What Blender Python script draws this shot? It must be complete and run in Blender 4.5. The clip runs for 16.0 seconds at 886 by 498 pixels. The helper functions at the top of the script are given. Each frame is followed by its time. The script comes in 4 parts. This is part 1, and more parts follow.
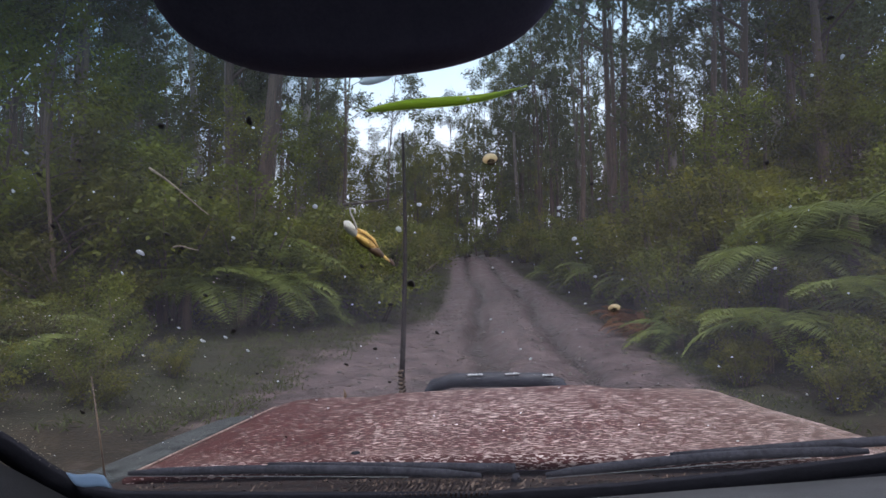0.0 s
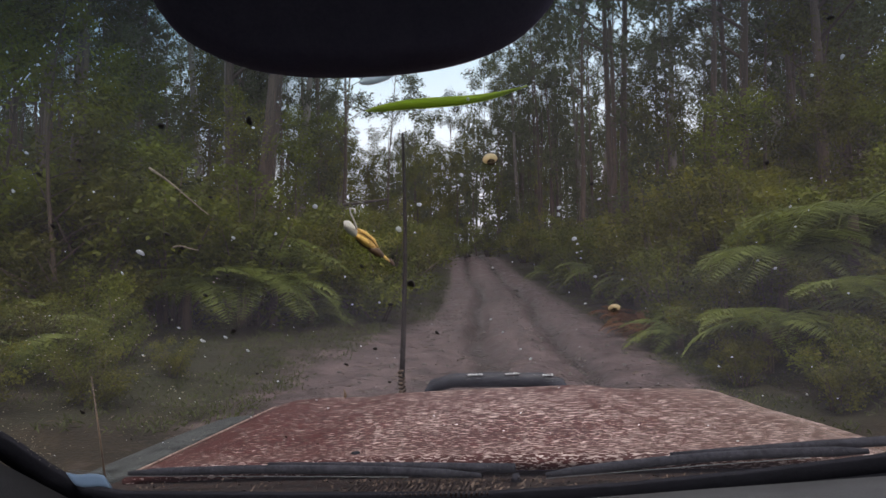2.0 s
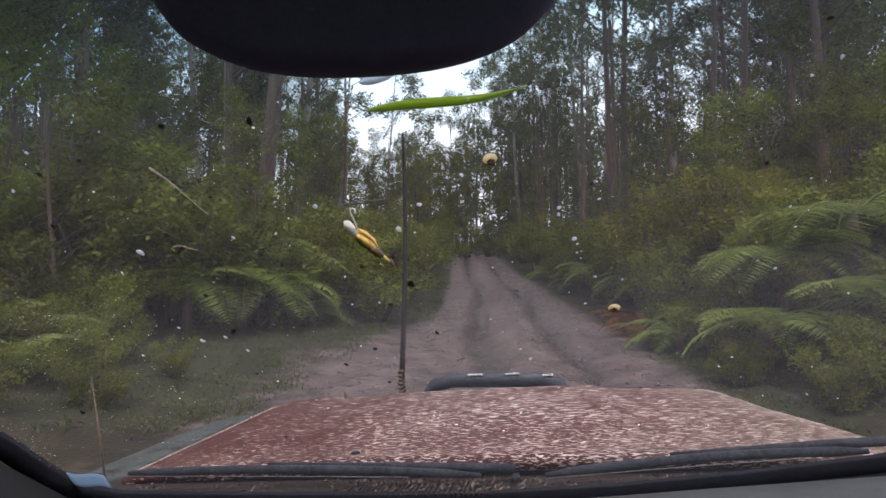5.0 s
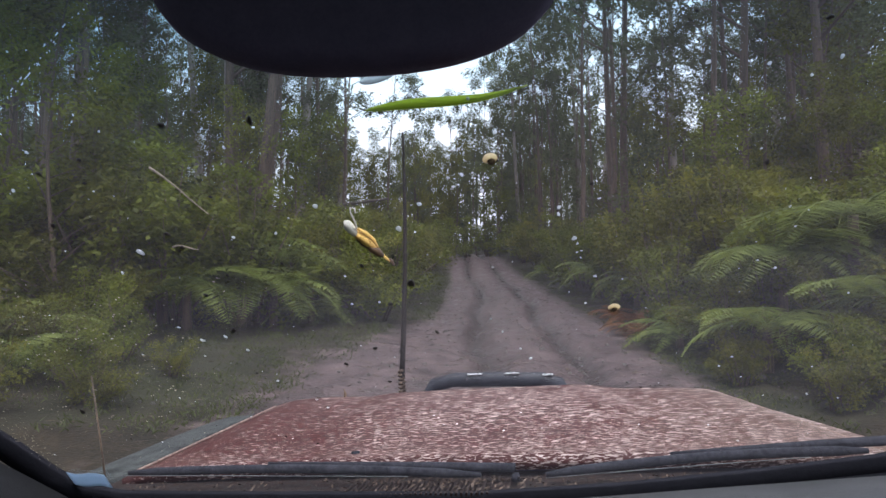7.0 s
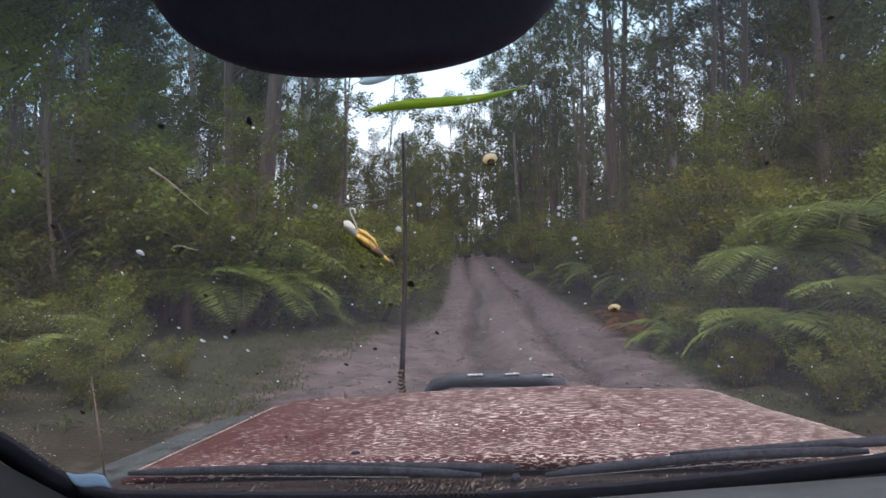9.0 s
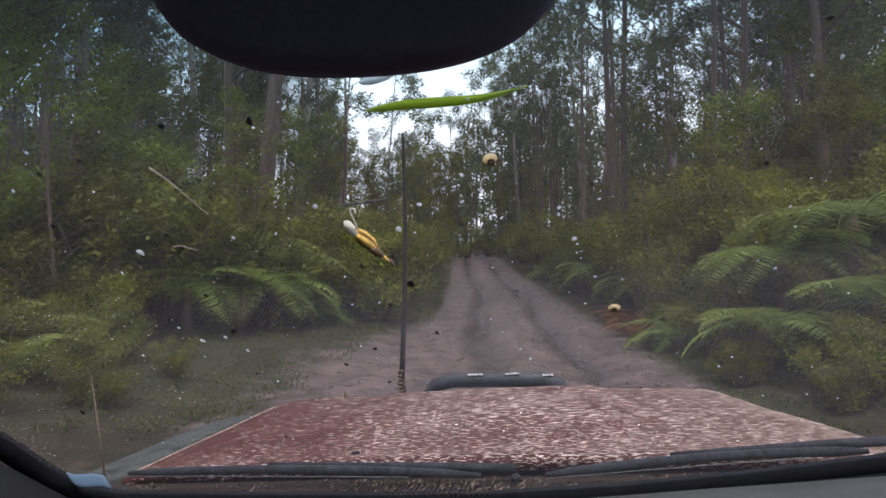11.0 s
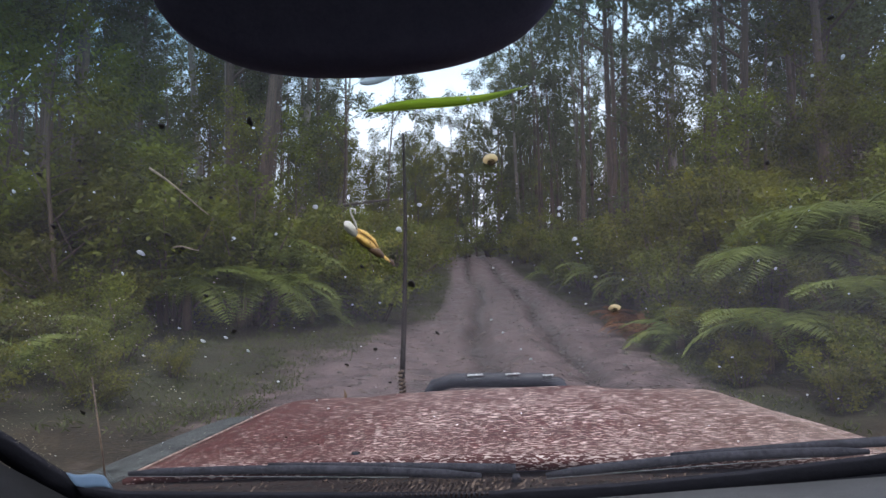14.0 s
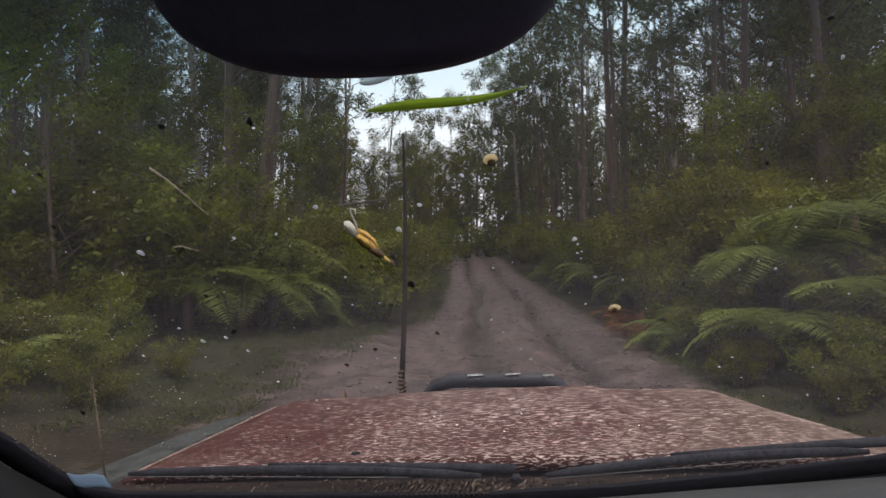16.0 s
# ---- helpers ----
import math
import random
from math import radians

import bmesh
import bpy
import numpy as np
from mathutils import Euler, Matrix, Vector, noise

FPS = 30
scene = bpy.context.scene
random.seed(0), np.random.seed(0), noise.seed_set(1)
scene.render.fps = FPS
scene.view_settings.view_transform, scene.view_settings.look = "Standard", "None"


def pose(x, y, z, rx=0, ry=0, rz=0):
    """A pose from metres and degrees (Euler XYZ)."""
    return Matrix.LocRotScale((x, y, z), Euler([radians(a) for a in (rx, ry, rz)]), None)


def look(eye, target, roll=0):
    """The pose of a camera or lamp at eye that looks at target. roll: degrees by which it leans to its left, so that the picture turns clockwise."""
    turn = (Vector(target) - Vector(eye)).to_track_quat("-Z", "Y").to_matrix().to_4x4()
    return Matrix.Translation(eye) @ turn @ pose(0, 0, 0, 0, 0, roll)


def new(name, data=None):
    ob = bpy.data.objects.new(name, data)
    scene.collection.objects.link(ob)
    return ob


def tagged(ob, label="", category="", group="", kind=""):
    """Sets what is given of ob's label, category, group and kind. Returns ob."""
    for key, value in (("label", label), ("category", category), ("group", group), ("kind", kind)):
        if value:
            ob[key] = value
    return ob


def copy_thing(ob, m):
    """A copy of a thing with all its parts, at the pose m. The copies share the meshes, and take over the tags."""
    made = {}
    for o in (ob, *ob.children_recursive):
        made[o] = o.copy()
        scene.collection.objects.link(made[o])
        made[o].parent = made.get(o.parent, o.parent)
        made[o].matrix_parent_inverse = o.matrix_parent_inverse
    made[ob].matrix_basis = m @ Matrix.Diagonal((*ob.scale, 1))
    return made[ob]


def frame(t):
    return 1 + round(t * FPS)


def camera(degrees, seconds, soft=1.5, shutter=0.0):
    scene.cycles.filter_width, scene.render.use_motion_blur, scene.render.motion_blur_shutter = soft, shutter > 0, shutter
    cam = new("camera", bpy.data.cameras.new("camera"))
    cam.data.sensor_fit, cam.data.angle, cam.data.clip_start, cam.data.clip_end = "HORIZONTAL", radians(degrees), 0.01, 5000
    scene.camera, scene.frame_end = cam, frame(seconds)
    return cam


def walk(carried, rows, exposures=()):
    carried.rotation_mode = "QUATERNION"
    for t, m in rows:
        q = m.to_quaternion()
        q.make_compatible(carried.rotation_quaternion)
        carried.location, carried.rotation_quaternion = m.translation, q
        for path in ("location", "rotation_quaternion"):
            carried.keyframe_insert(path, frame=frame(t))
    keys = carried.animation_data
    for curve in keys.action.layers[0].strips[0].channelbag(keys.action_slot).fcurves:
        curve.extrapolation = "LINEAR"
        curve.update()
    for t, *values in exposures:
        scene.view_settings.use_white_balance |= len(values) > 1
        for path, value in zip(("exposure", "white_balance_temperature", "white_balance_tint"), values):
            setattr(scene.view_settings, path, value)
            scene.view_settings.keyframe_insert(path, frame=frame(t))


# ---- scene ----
# ---- camera: mounted behind the windscreen of the off-road car ----
cam = camera(76.2, 16.0, soft=1.5)
PATH = [
    (0.0, 0.0, 1.600, 92.50, 0.00, 0.00),
    (6.5, 0.0, 1.600, 92.50, 0.00, 0.00),
    (7.0, 0.0, 1.600, 92.46, 0.00, 0.00),
    (7.5, 0.0, 1.600, 92.55, 0.00, 0.03),
    (8.0, 0.0, 1.600, 92.50, 0.00, 0.00),
    (13.5, 0.0, 1.600, 92.50, 0.00, 0.00),
    (14.0, 0.0, 1.600, 92.53, 0.00, 0.03),
    (14.5, 0.0, 1.600, 92.52, 0.00, 0.00),
    (15.5, 0.0, 1.600, 92.50, 0.00, 0.00),
    (16.0, 0.0, 1.600, 92.54, 0.00, 0.03),
]
# seconds, stops, kelvin, tint
EXPOSURES = [(0.0, -0.01, 5950, 14), (1.0, -0.17, 6050, 14), (1.5, -0.26, 6300, 13), (2.0, -0.23, 6600, 14), (3.5, -0.04, 6650, 14), (6.0, 0.36, 6150, 12), (8.5, 0.38, 6050, 12), (9.5, 0.24, 6200, 12), (12.0, 0.24, 6350, 12), (13.0, 0.15, 6400, 12), (13.5, 0.01, 6350, 12.5), (14.0, 0.22, 6000, 12), (14.5, 0.04, 5950, 12.5), (15.0, -0.28, 6150, 12), (15.5, -0.51, 6950, 12.5), (16.0, -0.22, 6850, 12)]
walk(cam, [(t, pose(x, 0.0, z, rx, ry, rz)) for t, x, z, rx, ry, rz in PATH], EXPOSURES)

# ---- world: bright overcast sky ----
world = bpy.data.worlds.new("overcast_sky")
scene.world = world
world.use_nodes = True
wn, wl = world.node_tree.nodes, world.node_tree.links
sky = wn.new("ShaderNodeTexSky")
sky.sky_type, sky.sun_disc = "NISHITA", False
sky.sun_elevation, sky.sun_rotation = radians(75), radians(162)
sky.air_density, sky.dust_density = 1.0, 4.0
veil = wn.new("ShaderNodeHueSaturation")
veil.inputs["Saturation"].default_value = 0.05
veil.inputs["Value"].default_value = 2.45
wl.new(sky.outputs[0], veil.inputs["Color"])
wl.new(veil.outputs[0], wn["Background"].inputs[0])
wn["Background"].inputs[1].default_value = 0.15
sun = new("sun", bpy.data.lights.new("sun", "SUN"))
sun.data.energy, sun.data.angle, sun.data.color = 0.6, radians(25), (1.0, 1.0, 1.0)
sun.matrix_world = look((5, -15, 60), (0, 0, 0))

# ---- materials ----


def nodes_of(name):
    m = bpy.data.materials.new(name)
    m.use_nodes = True
    return m, m.node_tree.nodes, m.node_tree.links, m.node_tree.nodes["Principled BSDF"]


def noise_of(n, l, scale, detail=4.0, stretch=(1, 1, 1), coords="Object"):
    tc, mp, nz = n.new("ShaderNodeTexCoord"), n.new("ShaderNodeMapping"), n.new("ShaderNodeTexNoise")
    mp.inputs["Scale"].default_value = stretch
    nz.inputs["Scale"].default_value, nz.inputs["Detail"].default_value = scale, detail
    l.new(tc.outputs[coords], mp.inputs[0])
    l.new(mp.outputs[0], nz.inputs["Vector"])
    return nz.outputs[0]


def ramp_of(n, l, fac, *stops):
    r = n.new("ShaderNodeValToRGB")
    while len(r.color_ramp.elements) < len(stops):
        r.color_ramp.elements.new(0.5)
    for e, (at, c) in zip(r.color_ramp.elements, stops):
        e.position, e.color = at, (*c, 1) if len(c) == 3 else c
    l.new(fac, r.inputs[0])
    return r.outputs[0]


def mixed(n, l, fac, a, b, mode="MIX"):
    m = n.new("ShaderNodeMix")
    m.data_type, m.blend_type = "RGBA", mode
    for sock, v in ((m.inputs[0], fac), (m.inputs[6], a), (m.inputs[7], b)):
        if hasattr(v, "is_linked"):
            l.new(v, sock)
        else:
            sock.default_value = v if isinstance(v, float) else (*v, 1)
    return m.outputs[2]


def bumped(n, l, b, height, strength=0.3, distance=0.01):
    k = n.new("ShaderNodeBump")
    k.inputs["Strength"].default_value, k.inputs["Distance"].default_value = strength, distance
    l.new(height, k.inputs["Height"])
    l.new(k.outputs[0], b.inputs["Normal"])


def plain(name, c1, c2, scale=20.0, rough=0.5, metal=0.0, bump=0.2, stretch=(1, 1, 1), fine=6.0, spec=0.4):
    m, n, l, b = nodes_of(name)
    big, small = noise_of(n, l, scale, 3, stretch), noise_of(n, l, scale * fine, 4, stretch)
    both = mixed(n, l, 0.4, big, small)
    l.new(ramp_of(n, l, both, (0.35, c1), (0.65, c2)), b.inputs["Base Color"])
    l.new(ramp_of(n, l, big, (0.3, (rough * 0.75,) * 3), (0.7, (min(1, rough * 1.25),) * 3)), b.inputs["Roughness"])
    b.inputs["Metallic"].default_value = metal
    b.inputs["Specular IOR Level"].default_value = spec
    bumped(n, l, b, small, bump)
    return m


def leafy(name, dark, light, through_it=0.45):
    m, n, l, b = nodes_of(name)
    geo, info = n.new("ShaderNodeNewGeometry"), n.new("ShaderNodeObjectInfo")
    clump = ramp_of(n, l, noise_of(n, l, 1.1, 2), (0.34, (0, 0, 0)), (0.66, (1, 1, 1)))
    one = ramp_of(n, l, mixed(n, l, 0.62, geo.outputs["Random Per Island"], clump), (0.0, dark), (1.0, light))
    hs = n.new("ShaderNodeHueSaturation")
    l.new(one, hs.inputs["Color"])
    l.new(ramp_of(n, l, info.outputs["Random"], (0.0, (0.75,) * 3), (1.0, (1.2,) * 3)), hs.inputs["Value"])
    l.new(hs.outputs[0], b.inputs["Base Color"])
    b.inputs["Roughness"].default_value = 0.6
    b.inputs["Specular IOR Level"].default_value = 0.25
    tr, mx = n.new("ShaderNodeBsdfTranslucent"), n.new("ShaderNodeMixShader")
    mx.inputs[0].default_value = through_it
    l.new(hs.outputs[0], tr.inputs[0])
    l.new(b.outputs[0], mx.inputs[1])
    l.new(tr.outputs[0], mx.inputs[2])
    l.new(mx.outputs[0], n["Material Output"].inputs[0])
    return m


def muddy_paint():
    """Dark red paint under splashes of pale dried mud, coarser towards the front (laid out by the UV map)."""
    m, n, l, b = nodes_of("muddy_red_paint")
    patch, film = noise_of(n, l, 4.5, 4), noise_of(n, l, 34, 4)
    tc, warp, wob = n.new("ShaderNodeTexCoord"), n.new("ShaderNodeVectorMath"), n.new("ShaderNodeTexNoise")
    wob.inputs["Scale"].default_value = 160
    warp.operation = "MULTIPLY_ADD"
    warp.inputs[1].default_value = (0.008, 0.004, 0.0)
    l.new(tc.outputs["UV"], wob.inputs["Vector"])
    l.new(wob.outputs["Color"], warp.inputs[0])
    l.new(tc.outputs["UV"], warp.inputs[2])

    ahead, fewer = n.new("ShaderNodeSeparateXYZ"), n.new("ShaderNodeMapRange")
    l.new(tc.outputs["Object"], ahead.inputs[0])
    fewer.inputs["From Min"].default_value, fewer.inputs["From Max"].default_value, fewer.inputs["To Min"].default_value, fewer.inputs["To Max"].default_value = -0.70, 0.0, -0.065, 0.0
    l.new(ahead.outputs[0], fewer.inputs["Value"])

    def splashes(scale, stretch, lo, hi, share):
        mp, nz = n.new("ShaderNodeMapping"), n.new("ShaderNodeTexNoise")
        mp.inputs["Scale"].default_value = stretch
        nz.inputs["Scale"].default_value, nz.inputs["Detail"].default_value, nz.inputs["Roughness"].default_value = scale, 2.0, 0.55
        l.new(warp.outputs[0], mp.inputs[0])
        l.new(mp.outputs[0], nz.inputs["Vector"])
        level = n.new("ShaderNodeMath")
        l.new(mixed(n, l, share, nz.outputs[0], patch), level.inputs[0])
        l.new(fewer.outputs[0], level.inputs[1])
        return ramp_of(n, l, level.outputs[0], (lo, (0, 0, 0)), (hi, (1, 1, 1)))
    spots = splashes(132, (0.50, 1.25, 1.0), 0.544, 0.556, 0.16)
    spots = mixed(n, l, 1.0, spots, splashes(200, (0.55, 1.4, 1.0), 0.588, 0.604, 0.12), "LIGHTEN")
    gone = splashes(110, (0.4, 2.0, 1.0), 0.570, 0.585, 0.0)
    spots = mixed(n, l, gone, spots, (0.0, 0.0, 0.0))
    paint = ramp_of(n, l, film, (0.3, (0.030, 0.0064, 0.0060)), (0.7, (0.057, 0.0130, 0.0120)))
    dust = mixed(n, l, ramp_of(n, l, patch, (0.3, (0.02,) * 3), (0.75, (0.20,) * 3)), paint, (0.10, 0.056, 0.048))
    earthy = n.new("ShaderNodeMapRange")
    earthy.inputs["From Min"].default_value, earthy.inputs["From Max"].default_value, earthy.inputs["To Max"].default_value = 0.25, 0.72, 0.45
    l.new(ahead.outputs[0], earthy.inputs["Value"])
    dust = mixed(n, l, earthy.outputs[0], dust, (0.098, 0.070, 0.052))
    mud = ramp_of(n, l, film, (0.3, (0.22, 0.160, 0.146)), (0.7, (0.40, 0.312, 0.290)))
    l.new(mixed(n, l, spots, dust, mud), b.inputs["Base Color"])
    l.new(ramp_of(n, l, spots, (0, (0.5,) * 3), (1, (0.9,) * 3)), b.inputs["Roughness"])
    b.inputs["Specular IOR Level"].default_value = 0.15
    bumped(n, l, b, spots, 0.25, 0.002)
    return m


def ground_dirt():
    m, n, l, b = nodes_of("mud_and_forest_floor")
    at = n.new("ShaderNodeAttribute")
    at.attribute_name = "track"
    big, mid, small = noise_of(n, l, 0.35, 4), noise_of(n, l, 2.2, 5), noise_of(n, l, 26, 5)
    mud = ramp_of(n, l, mixed(n, l, 0.4, mid, small), (0.3, (0.020, 0.0132, 0.0130)), (0.5, (0.060, 0.0412, 0.0412)), (0.72, (0.138, 0.098, 0.098)))
    litter = ramp_of(n, l, mixed(n, l, 0.55, mid, small), (0.3, (0.007, 0.0052, 0.0028)), (0.52, (0.017, 0.012, 0.006)), (0.7, (0.036, 0.026, 0.013)))
    moss = mixed(n, l, ramp_of(n, l, big, (0.45, (0, 0, 0)), (0.65, (0.5,) * 3)), litter, (0.024, 0.030, 0.010))
    edge = mixed(n, l, 0.35, at.outputs["Fac"], mid)
    where = ramp_of(n, l, edge, (0.42, (0, 0, 0)), (0.6, (1, 1, 1)))
    rut = n.new("ShaderNodeAttribute")
    rut.attribute_name = "wet"
    wet = ramp_of(n, l, mid, (0.35, (0.35,) * 3), (0.6, (0.8,) * 3))
    damp = ramp_of(n, l, mixed(n, l, 0.3, rut.outputs["Fac"], mid), (0.15, (1, 1, 1)), (0.8, (0.5,) * 3))
    mud = mixed(n, l, 1.0, mud, damp, "MULTIPLY")
    l.new(mixed(n, l, where, moss, mud), b.inputs["Base Color"])
    l.new(mixed(n, l, where, (0.9, 0.9, 0.9), mixed(n, l, 1.0, wet, damp, "MULTIPLY")), b.inputs["Roughness"])
    b.inputs["Specular IOR Level"].default_value = 0.22
    bumped(n, l, b, mixed(n, l, 0.5, mid, small), 0.8, 0.06)
    return m


def screen_glass():
    """Clear glass with a blue shade band along its top, a film of dirt and the edge of the wiped part. Lens vignetting
    is tinted into its upper left corner, and the film carries lens haze too.
    """
    m, n, l, b = nodes_of("dirty_windscreen_glass")
    n.remove(b)
    tc, sep = n.new("ShaderNodeTexCoord"), n.new("ShaderNodeSeparateXYZ")
    l.new(tc.outputs["UV"], sep.inputs[0])
    u, v = sep.outputs[0], sep.outputs[1]
    band = ramp_of(n, l, v, (0.50, (0.96, 0.98, 0.98)), (0.58, (0.82, 0.92, 0.99)), (0.64, (0.68, 0.87, 0.98)), (0.70, (0.36, 0.58, 0.70)), (0.75, (0.16, 0.30, 0.40)))
    # vignetting put into the glass colour: upper left corner tinted darker
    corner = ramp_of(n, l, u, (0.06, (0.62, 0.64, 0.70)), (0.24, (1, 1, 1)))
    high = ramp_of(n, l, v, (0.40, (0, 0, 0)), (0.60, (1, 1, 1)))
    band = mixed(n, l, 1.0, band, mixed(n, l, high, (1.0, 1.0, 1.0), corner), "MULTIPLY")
    clear, blur, wet = n.new("ShaderNodeBsdfTransparent"), n.new("ShaderNodeBsdfRefraction"), n.new("ShaderNodeMixShader")
    l.new(band, clear.inputs[0])
    l.new(band, blur.inputs[0])
    # the wet film scatters part of the light a little
    blur.inputs["IOR"].default_value, blur.inputs["Roughness"].default_value = 1.010, 0.36
    l.new(ramp_of(n, l, v, (0.17, (0.0,) * 3), (0.27, (0.16,) * 3)), wet.inputs[0])
    l.new(clear.outputs[0], wet.inputs[1])
    l.new(blur.outputs[0], wet.inputs[2])
    gloss, fres, mix0 = n.new("ShaderNodeBsdfGlossy"), n.new("ShaderNodeFresnel"), n.new("ShaderNodeMixShader")
    gloss.inputs["Roughness"].default_value = 0.05
    fres.inputs[0].default_value = 1.25
    l.new(fres.outputs[0], mix0.inputs[0])
    l.new(wet.outputs[0], mix0.inputs[1])
    l.new(gloss.outputs[0], mix0.inputs[2])
    dirt, smear = n.new("ShaderNodeBsdfTranslucent"), n.new("ShaderNodeMixShader")
    dirt.inputs[0].default_value = (0.63, 0.60, 0.73, 1)
    cloud = noise_of(n, l, 5.0, 4, coords="UV")
    streak = noise_of(n, l, 9.0, 4, (1, 5, 1), coords="UV")
    # dirt film by position, thickened above to stand in for veiling glare
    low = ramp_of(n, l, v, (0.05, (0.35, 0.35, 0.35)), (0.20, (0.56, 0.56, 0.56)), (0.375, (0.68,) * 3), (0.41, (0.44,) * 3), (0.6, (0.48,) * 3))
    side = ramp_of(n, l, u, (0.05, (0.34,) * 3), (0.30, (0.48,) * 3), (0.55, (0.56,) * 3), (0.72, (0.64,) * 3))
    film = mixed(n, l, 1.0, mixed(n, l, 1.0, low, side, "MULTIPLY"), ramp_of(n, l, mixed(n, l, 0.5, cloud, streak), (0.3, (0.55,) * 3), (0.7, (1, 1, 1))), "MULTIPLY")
    amount = n.new("ShaderNodeMath")
    amount.operation = "MULTIPLY"
    amount.inputs[1].default_value = 0.125
    l.new(film, amount.inputs[0])
    l.new(amount.outputs[0], smear.inputs[0])
    l.new(mix0.outputs[0], smear.inputs[1])
    l.new(dirt.outputs[0], smear.inputs[2])
    l.new(smear.outputs[0], n["Material Output"].inputs[0])
    return m


def droplet_water(name, tint, clear):
    m, n, l, b = nodes_of(name)
    b.inputs["Base Color"].default_value = (*tint, 1)
    b.inputs["Roughness"].default_value = 0.12
    tr, mx = n.new("ShaderNodeBsdfTranslucent"), n.new("ShaderNodeMixShader")
    tr.inputs[0].default_value = (*tint, 1)
    mx.inputs[0].default_value = clear
    l.new(b.outputs[0], mx.inputs[1])
    l.new(tr.outputs[0], mx.inputs[2])
    l.new(mx.outputs[0], n["Material Output"].inputs[0])
    return m


M_PAINT = muddy_paint()
M_GROUND = ground_dirt()
M_GLASS = screen_glass()


def pane_glass():
    m, n, l, b = nodes_of("side_window_glass")
    n.remove(b)
    clear, gloss, fres, mx = n.new("ShaderNodeBsdfTransparent"), n.new("ShaderNodeBsdfGlossy"), n.new("ShaderNodeFresnel"), n.new("ShaderNodeMixShader")
    clear.inputs[0].default_value = (0.72, 0.78, 0.76, 1)
    gloss.inputs["Roughness"].default_value = 0.03
    l.new(fres.outputs[0], mx.inputs[0])
    l.new(clear.outputs[0], mx.inputs[1])
    l.new(gloss.outputs[0], mx.inputs[2])
    l.new(mx.outputs[0], n["Material Output"].inputs[0])
    return m


M_SIDE_GLASS = pane_glass()
M_DROP = droplet_water("water_drop", (0.66, 0.68, 0.70), 0.75)
M_DROP_TAN = droplet_water("muddy_water_drop", (0.42, 0.37, 0.28), 0.7)
M_MUDSPECK = plain("dried_mud_speck", (0.012, 0.010, 0.007), (0.035, 0.028, 0.018), 300, 0.8)
# black plastic lifted to blue-grey: veiling glare put into its colour
M_BLACK = plain("black_plastic", (0.10, 0.088, 0.140), (0.13, 0.115, 0.175), 60, 0.85, 0, 0.1, spec=0.1)
M_RUBBER = plain("wiper_rubber", (0.010, 0.010, 0.014), (0.034, 0.034, 0.042), 26, 0.85, 0, 0.25, spec=0.1)
M_COWL = plain("muddy_cowl_plastic", (0.005, 0.0045, 0.0045), (0.034, 0.021, 0.017), 55, 0.8, 0, 0.3, spec=0.15)
M_GASKET = plain("rubber_gasket", (0.004, 0.004, 0.006), (0.009, 0.009, 0.012), 40, 0.95, 0, 0.1, spec=0.05)
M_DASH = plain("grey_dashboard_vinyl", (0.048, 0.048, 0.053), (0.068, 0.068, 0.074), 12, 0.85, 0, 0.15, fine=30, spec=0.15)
# darker copy of the vinyl, for the left end and the pillars
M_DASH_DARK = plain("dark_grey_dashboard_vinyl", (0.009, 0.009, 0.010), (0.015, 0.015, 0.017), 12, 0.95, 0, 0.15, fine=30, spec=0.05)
M_LINING = plain("grey_cabin_lining", (0.06, 0.06, 0.063), (0.09, 0.09, 0.092), 14, 0.9)
M_FENDER = plain("mottled_grey_fender", (0.010, 0.011, 0.011), (0.066, 0.070, 0.068), 30, 0.85, 0, 0.4, spec=0.12)
M_BAR = plain("black_tube_paint", (0.008, 0.009, 0.014), (0.017, 0.018, 0.026), 30, 0.5, 0.0, 0.1, spec=0.25)
M_GLINT = plain("pale_glint_metal", (0.62, 0.64, 0.68), (0.8, 0.82, 0.85), 50, 0.25, 0.6, 0.05)
M_ARM_GLINT = plain("dull_highlight_grey", (0.05, 0.05, 0.053), (0.12, 0.12, 0.125), 60, 0.6, 0.2)
M_ANT = plain("antenna_fibreglass", (0.010, 0.008, 0.007), (0.028, 0.021, 0.017), 40, 0.8, spec=0.1)
M_SPRING = plain("rusty_spring", (0.045, 0.027, 0.016), (0.12, 0.078, 0.048), 60, 0.5, 0.4)
M_EDGE = plain("mud_paled_paint_edge", (0.07, 0.03, 0.025), (0.34, 0.25, 0.21), 60, 0.8)
M_TYRE = plain("muddy_tyre_rubber", (0.02, 0.018, 0.016), (0.09, 0.075, 0.06), 14, 0.9)
M_STICKER = droplet_water("pale_blue_sticker", (0.38, 0.46, 0.56), 0.8)
M_GUMLEAF = leafy("fresh_gum_leaf", (0.32, 0.38, 0.06), (0.44, 0.52, 0.11), 0.85)
M_DRY = plain("yellow_withered_petal", (0.26, 0.13, 0.022), (0.78, 0.49, 0.11), 70, 0.6)
M_PALE = plain("pale_petal_tip", (0.32, 0.31, 0.26), (0.62, 0.59, 0.52), 120, 0.6)
M_STALK = plain("brown_stalk", (0.04, 0.021, 0.009), (0.12, 0.065, 0.026), 120, 0.7)
M_SEED = droplet_water("seed_husk_cream", (0.80, 0.68, 0.45), 0.6)
M_TWIG = plain("dry_twig", (0.13, 0.10, 0.06), (0.32, 0.26, 0.17), 120, 0.8)
